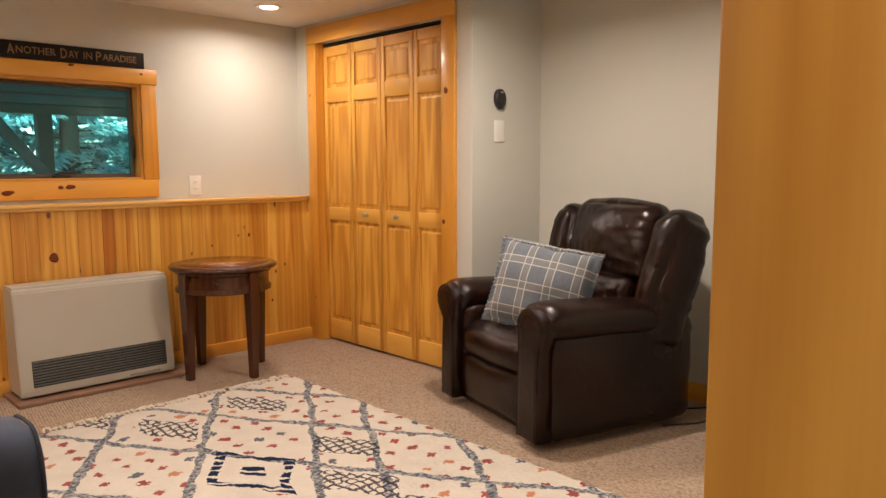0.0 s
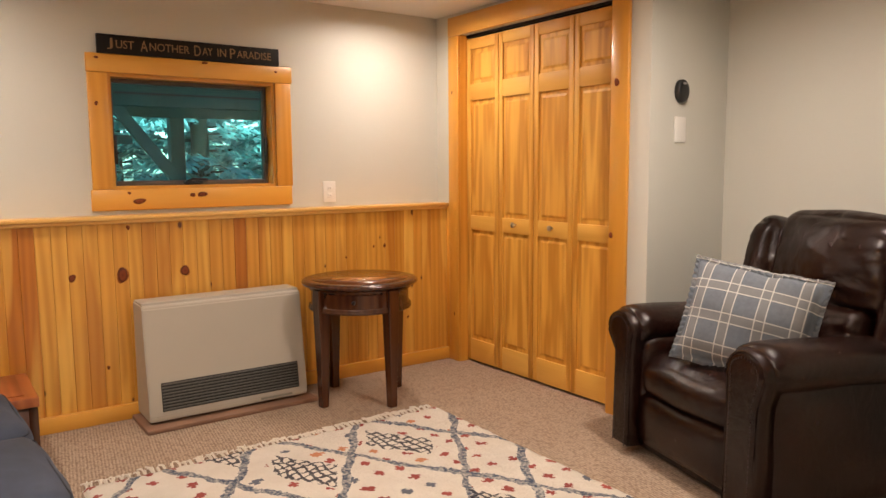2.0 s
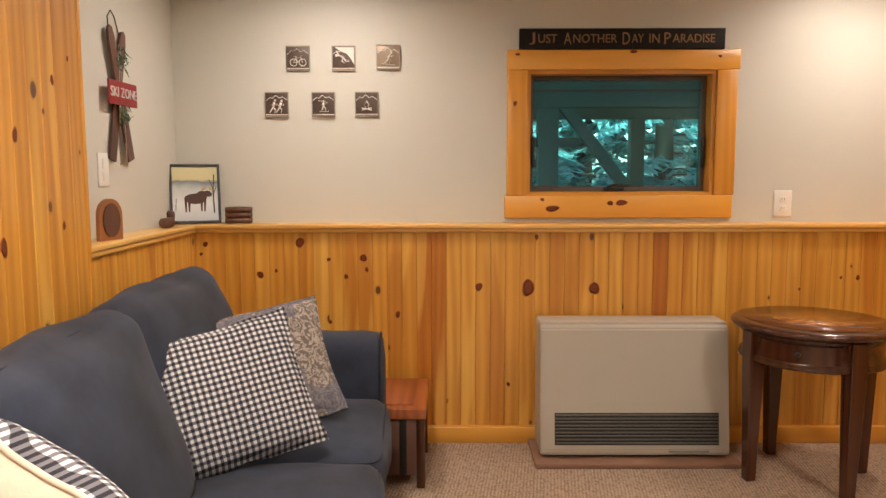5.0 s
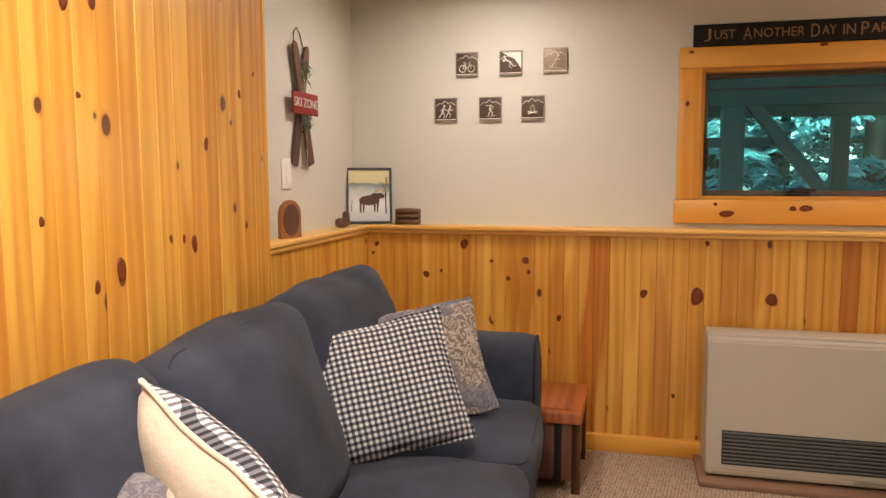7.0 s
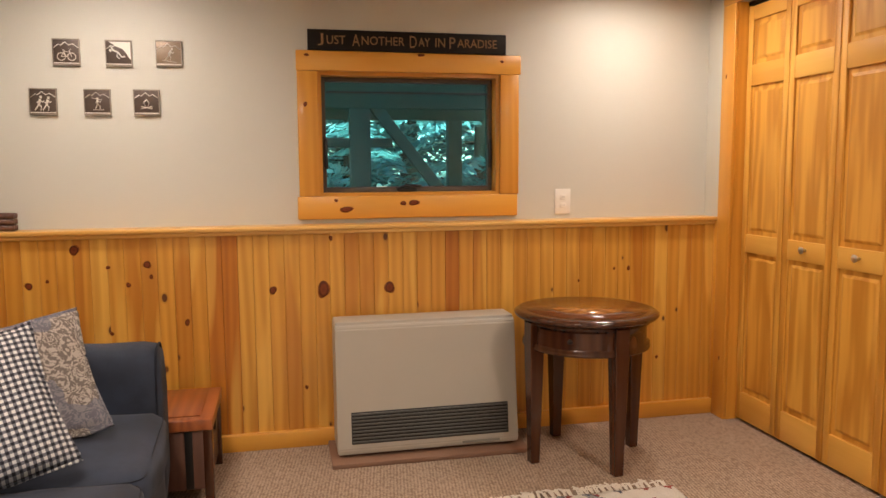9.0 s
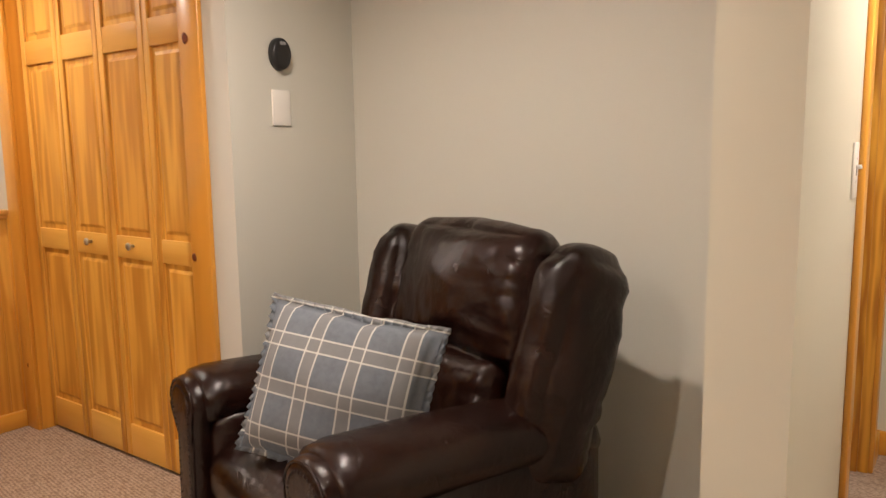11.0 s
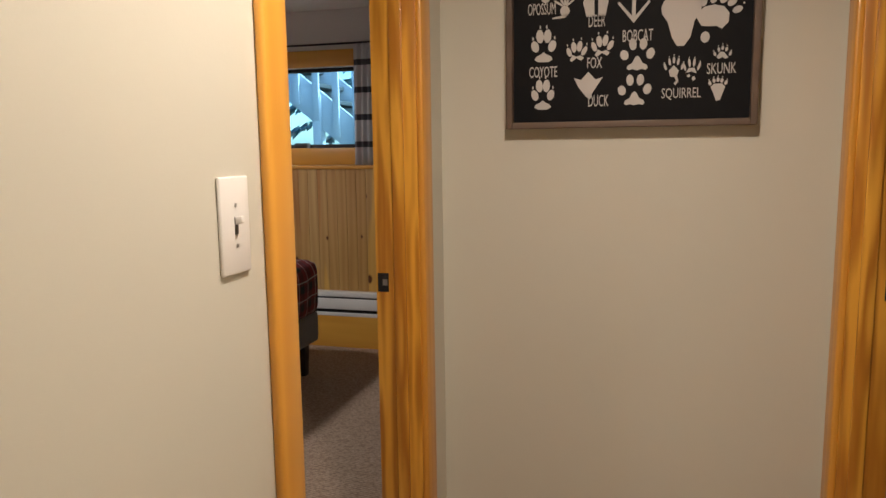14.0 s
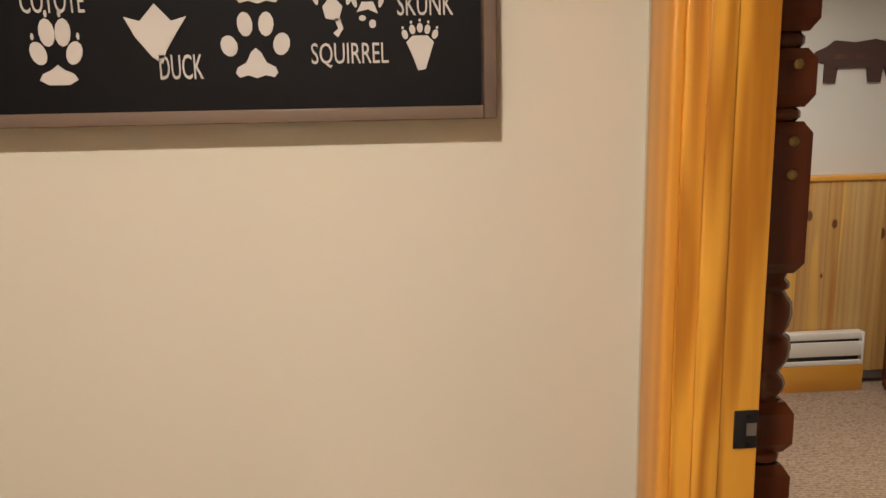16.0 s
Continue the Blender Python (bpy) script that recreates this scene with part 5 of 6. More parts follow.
for nm, px, pz, tone in NAMES:
    r = thing("picture_tile", (px, -0.001, pz), f"small square {'tan' if tone else 'dark bronze'} metal wall tile with a raised {nm} motif", "wall decoration", "six square wall tiles")
    part("plaque", box(-0.054, 0.054, -0.010, 0.0, -0.056, 0.056, 0.002), M_TILE2 if tone == 1 else M_TILE, r)
    part("rim", boxes([(-0.056, 0.056, -0.0125, -0.0005, -0.058, -0.053), (-0.056, 0.056, -0.0125, -0.0005, 0.053, 0.058), (-0.056, -0.052, -0.0125, -0.0005, -0.053, 0.053), (0.052, 0.056, -0.0125, -0.0005, -0.053, 0.053)]), M_RIM, r)
    ridge = [(-0.05, 0.018), (-0.03, 0.034), (-0.022, 0.028), (-0.004, 0.044), (0.012, 0.030), (0.028, 0.036), (0.05, 0.020)]
    part("mountain_line", tube([(x, -0.011, z) for x, z in ridge], 0.0020, 5), M_SILVER, r)
    part("motif", join(MOT[nm]), M_SILVER, r)
    part("bottom_line", box(-0.052, 0.052, -0.0125, -0.0095, -0.050, -0.046), M_SILVER, r)

# crossed skis on the west wall
r = thing("ski_decoration", (XW, -0.645, 1.60), "crossed small wooden skis with a red sign and pine sprigs", "wall decoration")


def ski(tilt, xo):
    pts = [(-0.028, -0.26), (0.028, -0.26), (0.026, 0.16), (0.027, 0.22), (0.018, 0.262), (0.0, 0.274), (-0.018, 0.262), (-0.027, 0.22), (-0.026, 0.16)]
    me = flat(pts, 0.0, 0.010)
    me.transform(at(xo, 0, 0) @ Matrix.Rotation(radians(90), 4, "Z") @ Matrix.Rotation(radians(tilt), 4, "Y"))
    return me


part("ski", ski(16, 0.006), M_OLDWOOD, r)
part("ski", ski(-16, 0.018), M_OLDWOOD, r)
part("signboard", box(0.030, 0.038, -0.125, 0.125, -0.036, 0.056, 0.002), M_REDSIGN, r)
me = text_mesh("SKI ZONE", 0.054)
me.transform(at(0.039, 0, 0.010) @ TO_WEST_WALL)
part("lettering", me, M_CHALK, r)
part("ski_pole", tube([(0.026, -0.03, -0.27), (0.026, 0.0, 0.2)], 0.003, 6), M_STEEL, r)
part("ski_pole", tube([(0.026, 0.03, -0.27), (0.026, 0.005, 0.2)], 0.003, 6), M_STEEL, r)
part("hanging_cord", tube([(0.012, -0.055, 0.25), (0.006, -0.045, 0.30), (0.004, -0.01, 0.33), (0.004, 0.02, 0.31), (0.006, 0.06, 0.23)], 0.0022, 5), M_DARKMETAL, r)
rnd = random.Random(8)
vs, fs = [], []
for k in range(90):
    zc = rnd.choice((0.13, -0.05, 0.16, -0.09))
    c = Vector((0.034, rnd.uniform(-0.04, 0.05), zc + rnd.uniform(-0.03, 0.03)))
    d = Vector((rnd.uniform(0, 0.02), rnd.uniform(-0.03, 0.03), rnd.uniform(-0.04, 0.02)))
    s = Vector((0.002, 0.003, 0))
    b = len(vs)
    vs += [c - s, c + s, c + d]
    fs.append((b, b + 1, b + 2))
part("pine_sprig", mesh_of(vs, fs), M_GREEN, r, kind="stuff")

# framed moose picture, in the corner on the ledge
r = thing("framed_painting", (-3.665, -0.085, 1.058), "black-framed painting of a brown moose in snow, leaning on the wall", "picture")
r.rotation_euler = (radians(-11), 0, radians(20))
part("frame", boxes([(-0.115, -0.103, -0.018, 0.0, 0, 0.285), (0.103, 0.115, -0.018, 0.0, 0, 0.285), (-0.103, 0.103, -0.018, 0.0, 0, 0.012), (-0.103, 0.103, -0.018, 0.0, 0.273, 0.285)], 0.002), M_BLACK, r)


def moose_bg():
    s = Nodes("painted_snow_scene")
    v = s.coords()
    x, y, z = s.sep(v)
    n = s.noise(v, 14.0, 3)
    zz = s.math("ADD", z, s.math("MULTIPLY", s.math("SUBTRACT", n, 0.5), 0.05))
    c = s.ramp(s.math("DIVIDE", zz, 0.28), [(0.0, (0.42, 0.46, 0.50)), (0.35, (0.62, 0.64, 0.64)), (0.60, (0.45, 0.48, 0.46)), (0.72, (0.14, 0.16, 0.17)), (0.76, (0.56, 0.50, 0.26)), (1.0, (0.60, 0.56, 0.32))])
    return s.out(c, 0.4)


part("painting", box(-0.104, 0.104, -0.010, -0.004, 0.010, 0.275), moose_bg(), r)
mo = [oval(0.0, 0.118, 0.052, 0.026), oval(0.058, 0.142, 0.020, 0.014, -20), oval(0.030, 0.134, 0.026, 0.022), [(-0.050, 0.11), (-0.038, 0.11), (-0.040, 0.055), (-0.047, 0.055)], [(-0.034, 0.10), (-0.022, 0.10), (-0.026, 0.055), (-0.032, 0.055)], [(0.022, 0.10), (0.034, 0.10), (0.030, 0.058), (0.024, 0.058)], [(0.038, 0.11), (0.050, 0.11), (0.044, 0.056), (0.038, 0.056)]]
part("moose", join([flat(p, -0.0102 - 0.0002 * i, 0.0008) for i, p in enumerate(mo)]), plain("moose_brown", (0.060, 0.022, 0.013), 0.6), r)
part("antler", join([flat(oval(0.040, 0.166, 0.016, 0.006, 30), -0.0116, 0.0008), flat(oval(0.072, 0.166, 0.014, 0.006, -40), -0.0116, 0.0008)]), plain("antler_tan", (0.45, 0.28, 0.10), 0.6), r)
part("bare_tree", join([tube([(0.085, -0.0112, 0.05), (0.082, -0.0112, 0.15), (0.088, -0.0112, 0.235)], 0.003, 5), tube([(0.083, -0.0112, 0.16), (0.066, -0.0112, 0.21)], 0.0016, 5), tube([(0.083, -0.0112, 0.14), (0.098, -0.0112, 0.18)], 0.0016, 5), tube([(-0.09, -0.0112, 0.06), (-0.086, -0.0112, 0.12)], 0.0016, 5)]), M_DARKMETAL, r)

# carved log ornament, small ornament and a wooden plaque
def log_ornament(loc, n, label, sc=1.0):
    r = thing("log_ornament", loc, label, "ornament")
    rnd = random.Random(n)
    for k in range(n):
        row = k // 3
        z = (0.014 + row * 0.026) * sc
        y = (-0.018 + 0.018 * (k % 3)) * sc
        part("log", tube([(-0.058 * sc, y, z), (0.0, y + rnd.uniform(-0.004, 0.004), z + 0.002), (0.058 * sc, y, z)], 0.0125 * sc, 9), M_OLDWOOD, r)
    return r


log_ornament((-3.462, -0.080, 1.058), 9, "small stacked-log wooden ornament on the ledge")
r = thing("carved_ornament", (-3.715, -0.32, 1.058), "small dark carved wooden ornament on the corner of the ledge", "ornament")
part("body", moved(soft_box(0.05, 0.11, 0.05, 0.022, n=6, wob=0.012), at(0, 0, 0.024)), M_OLDWOOD, r)
part("head", moved(soft_box(0.035, 0.04, 0.05, 0.016, n=6, wob=0.008), at(0, 0.045, 0.052)), M_OLDWOOD, r)
r = thing("wooden_plaque", (-3.70, -0.93, 1.058), "rounded wooden plaque with a darker oval centre, standing on the ledge", "ornament")
me = flat([(-0.06, 0), (0.06, 0)] + [(0.06 * math.cos(a), 0.09 + 0.06 * math.sin(a)) for a in [math.pi * k / 12 for k in range(13)]], 0, 0.016)
me.transform(Matrix.Rotation(radians(75), 4, "Z"))
part("plaque", me, plain("plaque_brown", (0.30, 0.12, 0.04), 0.5, var=0.25), r)
me = flat(oval(0, 0.072, 0.044, 0.062, 0, 20), -0.016, 0.004)
me.transform(Matrix.Rotation(radians(75), 4, "Z"))
part("oval_panel", me, M_OLDWOOD, r)

# recessed ceiling lights; those of the south pair and the entry are added, unseen
for k, (cx, cy, kk) in enumerate(CANS):
    r = thing("recessed_light", (cx, cy, CEIL), "white round recessed ceiling light, lit, seen or added", "ceiling light", "recessed ceiling lights")
    part("trim_ring", lathe([(0.058, -0.003), (0.062, -0.006), (0.088, -0.004), (0.090, 0.0), (0.058, 0.0)], 36), M_WHITE, r)
    part("lens", lathe([(0.056, -0.005), (0.056, -0.001), (0.01, -0.001)], 30), M_LENS, r)

# ---- hall sign ----
sy0, sy1, sz0, sz1 = -4.449, -3.767, 1.405, 1.965
r = thing("animal_tracks_sign", (1.86, (sy0 + sy1) / 2, (sz0 + sz1) / 2), "black wooden sign of white animal tracks in a grey-brown wood frame", "sign")
hw, hh = (sy1 - sy0) / 2, (sz1 - sz0) / 2
part("board", box(-0.018, -0.004, -hw + 0.018, hw - 0.018, -hh + 0.018, hh - 0.018), M_BLACKBOARD, r)
fb = 0.018
for sgn in (-1, 1):
    a, b = sorted((sgn * hw, sgn * (hw - fb)))
    part("frame_stile", box(-0.047, -0.001, a, b, -hh, hh, 0.002), M_GREYWOOD, r)
    a, b = sorted((sgn * hh, sgn * (hh - fb)))
    part("frame_rail", box(-0.046, -0.001, -hw + fb, hw - fb, a, b, 0.002), M_GREYWOOD, r)


def on_sign(me, y, z):
    """Lay a flat shape, drawn in its own x and y, on the board at that place of the wall."""
    me.transform(at(-0.0185, y - (sy0 + sy1) / 2, z - (sz0 + sz1) / 2) @ TO_EAST_WALL)
    return me


for words, y, z, w, h in (("ANIMALS", -3.915, 1.866, 0.160, 0.060), ("OF", -4.022, 1.868, 0.036, 0.058), ("THE", -4.128, 1.868, 0.066, 0.056), ("WOODLANDS", -4.280, 1.872, 0.246, 0.060),
                          ("OPOSSUM", -3.866, 1.743, 0.084, 0.036), ("DEER", -4.022, 1.702, 0.049, 0.036), ("TURKEY", -4.124, 1.790, 0.086, 0.036), ("BEAR", -4.320, 1.782, 0.066, 0.038), ("COYOTE", -3.871, 1.567, 0.086, 0.034),
                          ("FOX", -4.017, 1.587, 0.044, 0.034), ("BOBCAT", -4.134, 1.656, 0.087, 0.036), ("SQUIRREL", -4.253, 1.493, 0.110, 0.036), ("SKUNK", -4.356, 1.558, 0.080, 0.032), ("DUCK", -4.029, 1.481, 0.060, 0.036)):
    part("lettering", on_sign(fitted(words, 0.94 * w, 0.9 * h, 0.001), y, z), M_CHALK, r)
for ya, yb in ((-3.822, -4.135), (-4.150, -4.402)):
    bm = box(-(ya - yb) / 2, (ya - yb) / 2, -0.0018, 0.0018, 0, 0.001)
    part("rule", on_sign(bm, (ya + yb) / 2, 1.827), M_CHALK, r)


def outline(shapes, y, z, k=1.0):
    me = join([flat([(a * k, b * k) for a, b in p], 0, 0.001) for p in shapes])
    me.transform(Matrix.Rotation(radians(-90), 4, "X"))
    part("track", on_sign(me, y, z), M_CHALK, r)


def claw(x, z, a=0.0026, b=0.006, rot=0):
    return oval(x, z, a, b, rot, 6)


PAD = [(-0.029, -0.040), (-0.026, -0.032), (-0.014, -0.026), (-0.007, -0.012), (0.0, -0.006), (0.007, -0.012), (0.014, -0.026), (0.026, -0.032), (0.029, -0.040), (0.024, -0.046), (0.012, -0.043), (0.0, -0.047), (-0.012, -0.043), (-0.024, -0.046)]
CAT = [PAD, oval(-0.013, 0.026, 0.0105, 0.0165, 5), oval(0.016, 0.026, 0.0105, 0.0165, -5), oval(-0.036, -0.003, 0.0115, 0.0145, 15), oval(0.036, -0.001, 0.0115, 0.0155, -15)]
DOG = [[(-0.030, -0.048), (-0.024, -0.038), (-0.010, -0.032), (0.0, -0.024), (0.010, -0.032), (0.024, -0.038), (0.030, -0.048), (0.016, -0.056), (-0.016, -0.056)], oval(-0.012, 0.026, 0.0125, 0.022, 4), oval(0.013, 0.026, 0.0125, 0.022, -4),
       oval(-0.028, -0.006, 0.0125, 0.019, 18), oval(0.028, -0.006, 0.0125, 0.019, -18), claw(-0.011, 0.055), claw(0.010, 0.055), claw(-0.035, 0.020), claw(0.036, 0.020)]
outline(DOG, -3.872, 1.644, 0.88)
outline(DOG, -3.870, 1.506, 0.82)
outline(CAT, -4.134, 1.607, 0.98)
outline(CAT, -4.128, 1.510, 0.96)
FOX = [[(-0.020, -0.024), (-0.012, -0.008), (0.0, -0.014), (0.012, -0.010), (0.022, -0.018), (0.014, -0.026), (0.0, -0.018), (-0.014, -0.028)], oval(-0.022, 0.000, 0.007, 0.014, 20), oval(-0.008, 0.014, 0.008, 0.016, 6), oval(0.009, 0.016, 0.008, 0.016, -10), oval(0.023, 0.002, 0.007, 0.015, -28),
       claw(-0.027, 0.020, 0.002, 0.004), claw(-0.010, 0.036, 0.002, 0.004), claw(0.014, 0.038, 0.002, 0.004), claw(0.030, 0.022, 0.002, 0.004)]
outline(FOX, -3.966, 1.619, 0.95)
outline(FOX, -4.037, 1.631, 1.0)


def toes(n, w, z, arch, a, b, gap):
    """A fan of toes, each with a claw mark above it."""
    out = []
    for k in range(n):
        u = 2 * k / (n - 1) - 1
        x, zz = u * w, z - arch * u * u
        out += [oval(x, zz, a, b, -18 * u), oval(x * 1.14, zz + b + gap - arch * 0.15 * u * u, a * 0.42, a * 0.55, 0, 6)]
    return out


outline([[(-0.052, 0.020), (-0.046, 0.036), (-0.026, 0.050), (0.006, 0.050), (0.030, 0.044), (0.054, 0.036), (0.052, 0.010), (0.036, -0.018), (0.026, -0.062), (0.010, -0.084), (-0.008, -0.084), (-0.022, -0.062), (-0.034, -0.020), (-0.050, 0.004)]] + toes(5, 0.043, 0.070, 0.016, 0.0100, 0.0150, 0.006), -4.247, 1.706)
outline([[(-0.042, -0.002), (-0.038, 0.012), (-0.022, 0.026), (0.004, 0.030), (0.028, 0.024), (0.042, 0.006), (0.040, -0.018), (0.024, -0.034), (0.010, -0.026), (-0.010, -0.026), (-0.028, -0.024)], oval(-0.018, -0.054, 0.012, 0.015)] + [oval(x + 0.012, z, 0.0088, 0.0135, -12 - 14 * i) for i, (x, z) in enumerate(((-0.036, 0.040), (-0.010, 0.046), (0.016, 0.044), (0.036, 0.034), (0.050, 0.014)))] + [claw(x + 0.016, z, 0.0026, 0.003) for x, z in ((-0.038, 0.062), (-0.008, 0.068), (0.020, 0.066), (0.044, 0.054), (0.062, 0.030))], -4.329, 1.696)
outline([[(-0.004, -0.046), (-0.026, -0.048), (-0.036, -0.010), (-0.028, 0.020), (-0.010, 0.046), (-0.003, 0.030), (-0.005, 0.0)], [(0.006, -0.048), (0.026, -0.048), (0.034, -0.010), (0.026, 0.030), (0.000, 0.054), (0.004, 0.030), (0.006, 0.0)]], -4.019, 1.762)
outline([[(-0.005, 0.040), (0.005, 0.040), (0.005, -0.026), (-0.005, -0.026)], [(0.0, -0.040), (0.044, 0.014), (0.040, 0.020), (0.0, -0.026)], [(0.0, -0.040), (-0.044, 0.014), (-0.040, 0.020), (0.0, -0.026)]], -4.122, 1.730)
outline([[(-0.044, 0.026), (-0.022, 0.020), (0.0, 0.044), (0.022, 0.020), (0.044, 0.026), (0.030, 0.006), (0.012, -0.022), (0.006, -0.040), (-0.008, -0.030), (-0.030, -0.002)]], -4.000, 1.522, 0.92)
outline([[(-0.014, -0.004), (0.0, 0.012), (0.014, -0.004), (0.008, -0.024), (-0.010, -0.020)], [(0.002, -0.020), (0.010, -0.020), (0.014, -0.034), (0.006, -0.046), (0.000, -0.040), (0.007, -0.034)]] + toes(5, 0.024, 0.026, 0.018, 0.0036, 0.0105, 0.004), -4.232, 1.560, 0.95)
outline([[(-0.016, -0.010), (-0.008, 0.004), (0.008, 0.004), (0.014, -0.012), (0.0, -0.006)], oval(-0.008, -0.018, 0.005, 0.004), oval(0.006, -0.026, 0.005, 0.006)] + toes(4, 0.020, 0.020, 0.012, 0.0036, 0.0125, 0.003), -4.279, 1.558, 0.95)
outline([[(-0.018, -0.010), (-0.008, 0.006), (0.004, 0.006), (0.018, -0.012), (0.008, -0.016), (0.0, -0.010), (-0.010, -0.016)]] + toes(5, 0.023, 0.018, 0.018, 0.0042, 0.0070, 0.005), -4.357, 1.596, 0.85)
outline([[(-0.022, 0.008), (-0.012, 0.018), (0.012, 0.018), (0.022, 0.008), (0.016, -0.010), (0.008, -0.034), (-0.004, -0.036), (-0.014, -0.010)]] + toes(5, 0.024, 0.030, 0.010, 0.0048, 0.0075, 0.004), -4.348, 1.502, 0.85)
for y, z, sp, k in ((-3.877, 1.779, 1.0, 1.0), (-3.932, 1.740, 0.6, 1.05)):
    rays = [oval(0.020 * math.sin(a), 0.004 + 0.020 * math.cos(a), 0.0028, 0.016, -math.degrees(a)) for a in [radians(q) for q in (-95 * sp, -45 * sp, 0, 42 * sp, 88 * sp)]]
    outline([oval(0, -0.006, 0.013, 0.014)] + rays + ([[(-0.010, -0.018), (-0.034, -0.022), (-0.034, -0.026), (0.0, -0.024), (0.012, -0.012)]] if sp < 1 else []), y, z, k)

# bedroom seen through the first door
bx0, bx1, by0, by1 = 1.68, 3.65, -2.24, -0.72
r = thing("bed", ((bx0 + bx1) / 2, (by0 + by1) / 2, 0), "bed with charcoal upholstered frame and black legs", "bed")
hx, hy = (bx1 - bx0) / 2, (by1 - by0) / 2
part("frame_rail", soft_box(2 * hx, 2 * hy, 0.185, 0.015, n=4), M_BEDGREY, r, loc=(0, 0, 0.290))
part("mattress", soft_box(2 * hx - 0.04, 2 * hy - 0.04, 0.25, 0.06, n=6), M_WHITE, r, loc=(0, 0, 0.48))
for lx in (-hx + 0.09, 0.0, hx - 0.09):
    for ly in (-hy + 0.07, hy - 0.07):
        part("leg", loft([[(lx + a * q, ly + b * q, z) for a, b in ((-1, -1), (1, -1), (1, 1), (-1, 1))] for z, q in ((0, 0.022), (0.182, 0.030))], smooth=False), M_BLACK, r)
thing("quilt", ((bx0 + bx1) / 2, (by0 + by1) / 2, 0.535), "red, white and black plaid patchwork quilt spread over the bed", "quilt",
      me=soft_box(2 * hx + 0.05, 2 * hy + 0.06, 0.35, 0.085, (0, 0.012, 0.02), 24, 0.016, 3), material=M_QUILT)

wb = trim("window_2", box(XE - 0.022, XE - 0.001, -2.46, -1.40, 1.897, 2.007, 0.004), M_TRIMY)
trim("casing_bottom", box(XE - 0.022, XE - 0.001, -2.46, -1.40, 1.240, 1.355, 0.004), M_TRIMY, wb)
trim("casing_side", box(XE - 0.022, XE - 0.001, -2.46, -2.36, 1.356, 1.896, 0.004), M_TRIMZ, wb)
trim("casing_side", box(XE - 0.022, XE - 0.001, -1.50, -1.40, 1.356, 1.896, 0.004), M_TRIMZ, wb)
part("window_frame", boxes([(XE + 0.06, XE + 0.1, -2.36, -2.335, 1.355, 1.897), (XE + 0.06, XE + 0.1, -1.525, -1.50, 1.355, 1.897), (XE + 0.06, XE + 0.1, -2.335, -1.525, 1.355, 1.380), (XE + 0.06, XE + 0.1, -2.335, -1.525, 1.872, 1.897)]), M_DARKMETAL, wb)
pane = part("pane", box(XE + 0.078, XE + 0.082, -2.34, -1.52, 1.375, 1.877), M_GLASS_BED, wb)
pane.visible_shadow = False
part("crank_handle", box(XE + 0.0, XE + 0.05, -1.86, -1.76, 1.356, 1.390, 0.005), M_BLACK, wb)
trim("window_ledge_bedroom", box(XE - 0.10, XE, -3.38, -0.27, 1.214, 1.239, 0.004), M_TRIMY)
trim("baseboard_bedroom", box(XE - 0.095, XE - 0.075, -3.38, -0.27, 0, 0.09, 0.003), M_TRIMY)
r = thing("curtain", (XE - 0.07, -1.44, 2.030), "white cotton curtain with grey stripes hanging on a rod", "curtain")
rings = []
for z in [0.0, -0.03, -0.2, -0.4, -0.6, -0.79]:
    ring = []
    for k in range(61):
        u = k / 60
        amp = 0.016 + 0.008 * (-z)
        ring.append((amp * math.sin(u * 2 * math.pi * 6.5 + z * 1.5), (u - 0.5) * (0.25 + 0.05 * (-z)), z))
    back = [(x - 0.003, y, z2) for x, y, z2 in reversed(ring)]
    rings.append(ring + back)
part("cloth", loft(rings), M_CURTAIN, r)
r["group"] = "bedroom curtains"
copy_thing(r, at(XE - 0.07, -2.38, 2.030))
r = thing("curtain_rod", (XE - 0.07, -1.89, 2.036), "thin black curtain rod with ball finials", "curtain rod")
part("rod", tube([(0, -0.7, 0), (0, 0.66, 0)], 0.007, 8), M_BLACK, r)
for yy in (-0.715, 0.675):
    part("finial", moved(soft_box(0.036, 0.036, 0.036, 0.018, n=5), at(0, yy, 0)), M_BLACK, r)
part("bracket", box(-0.004, 0.069, 0.52, 0.532, -0.006, 0.006), M_BLACK, r)
plate("outlet", (XE, -1.13, 1.305), -90, "outlet", "white duplex outlet beside the bedroom curtain")


def base_heater(y0, y1, lab):
    z0 = 0.22 if y0 > -4 else 0.14
    r = thing("baseboard_heater", (XE - 0.12, (y0 + y1) / 2, z0), lab, "heater", "electric baseboard heaters")
    h = (y1 - y0) / 2
    part("case", box(-0.035, 0.02, -h, h, 0.13, 0.165, 0.003), M_WHITE, r)
    part("front_panel", box(-0.040, -0.034, -h, h, 0.045, 0.120, 0.002), M_WHITE, r)
    part("fin_block", box(-0.030, 0.02, -h + 0.01, h - 0.01, 0.0, 0.13), M_BLACK, r)
    part("plinth", box(-0.036, 0.024, -h - 0.02, h + 0.02, -z0, -0.003, 0.002), M_TRIMY, r)
    part("foot_rail", box(-0.038, 0.02, -h, h, -0.002, 0.022, 0.002), M_WHITE, r)
    part("end_cap", box(-0.041, 0.02, h, h + 0.012, -0.002, 0.166, 0.002), M_WHITE, r)
    part("end_cap", box(-0.041, 0.02, -h - 0.012, -h, -0.002, 0.166, 0.002), M_WHITE, r)


base_heater(-3.30, -1.9, "white electric baseboard heater under the bedroom window")
base_heater(-6.62, -5.50, "white electric baseboard heater against pale pine wainscot")

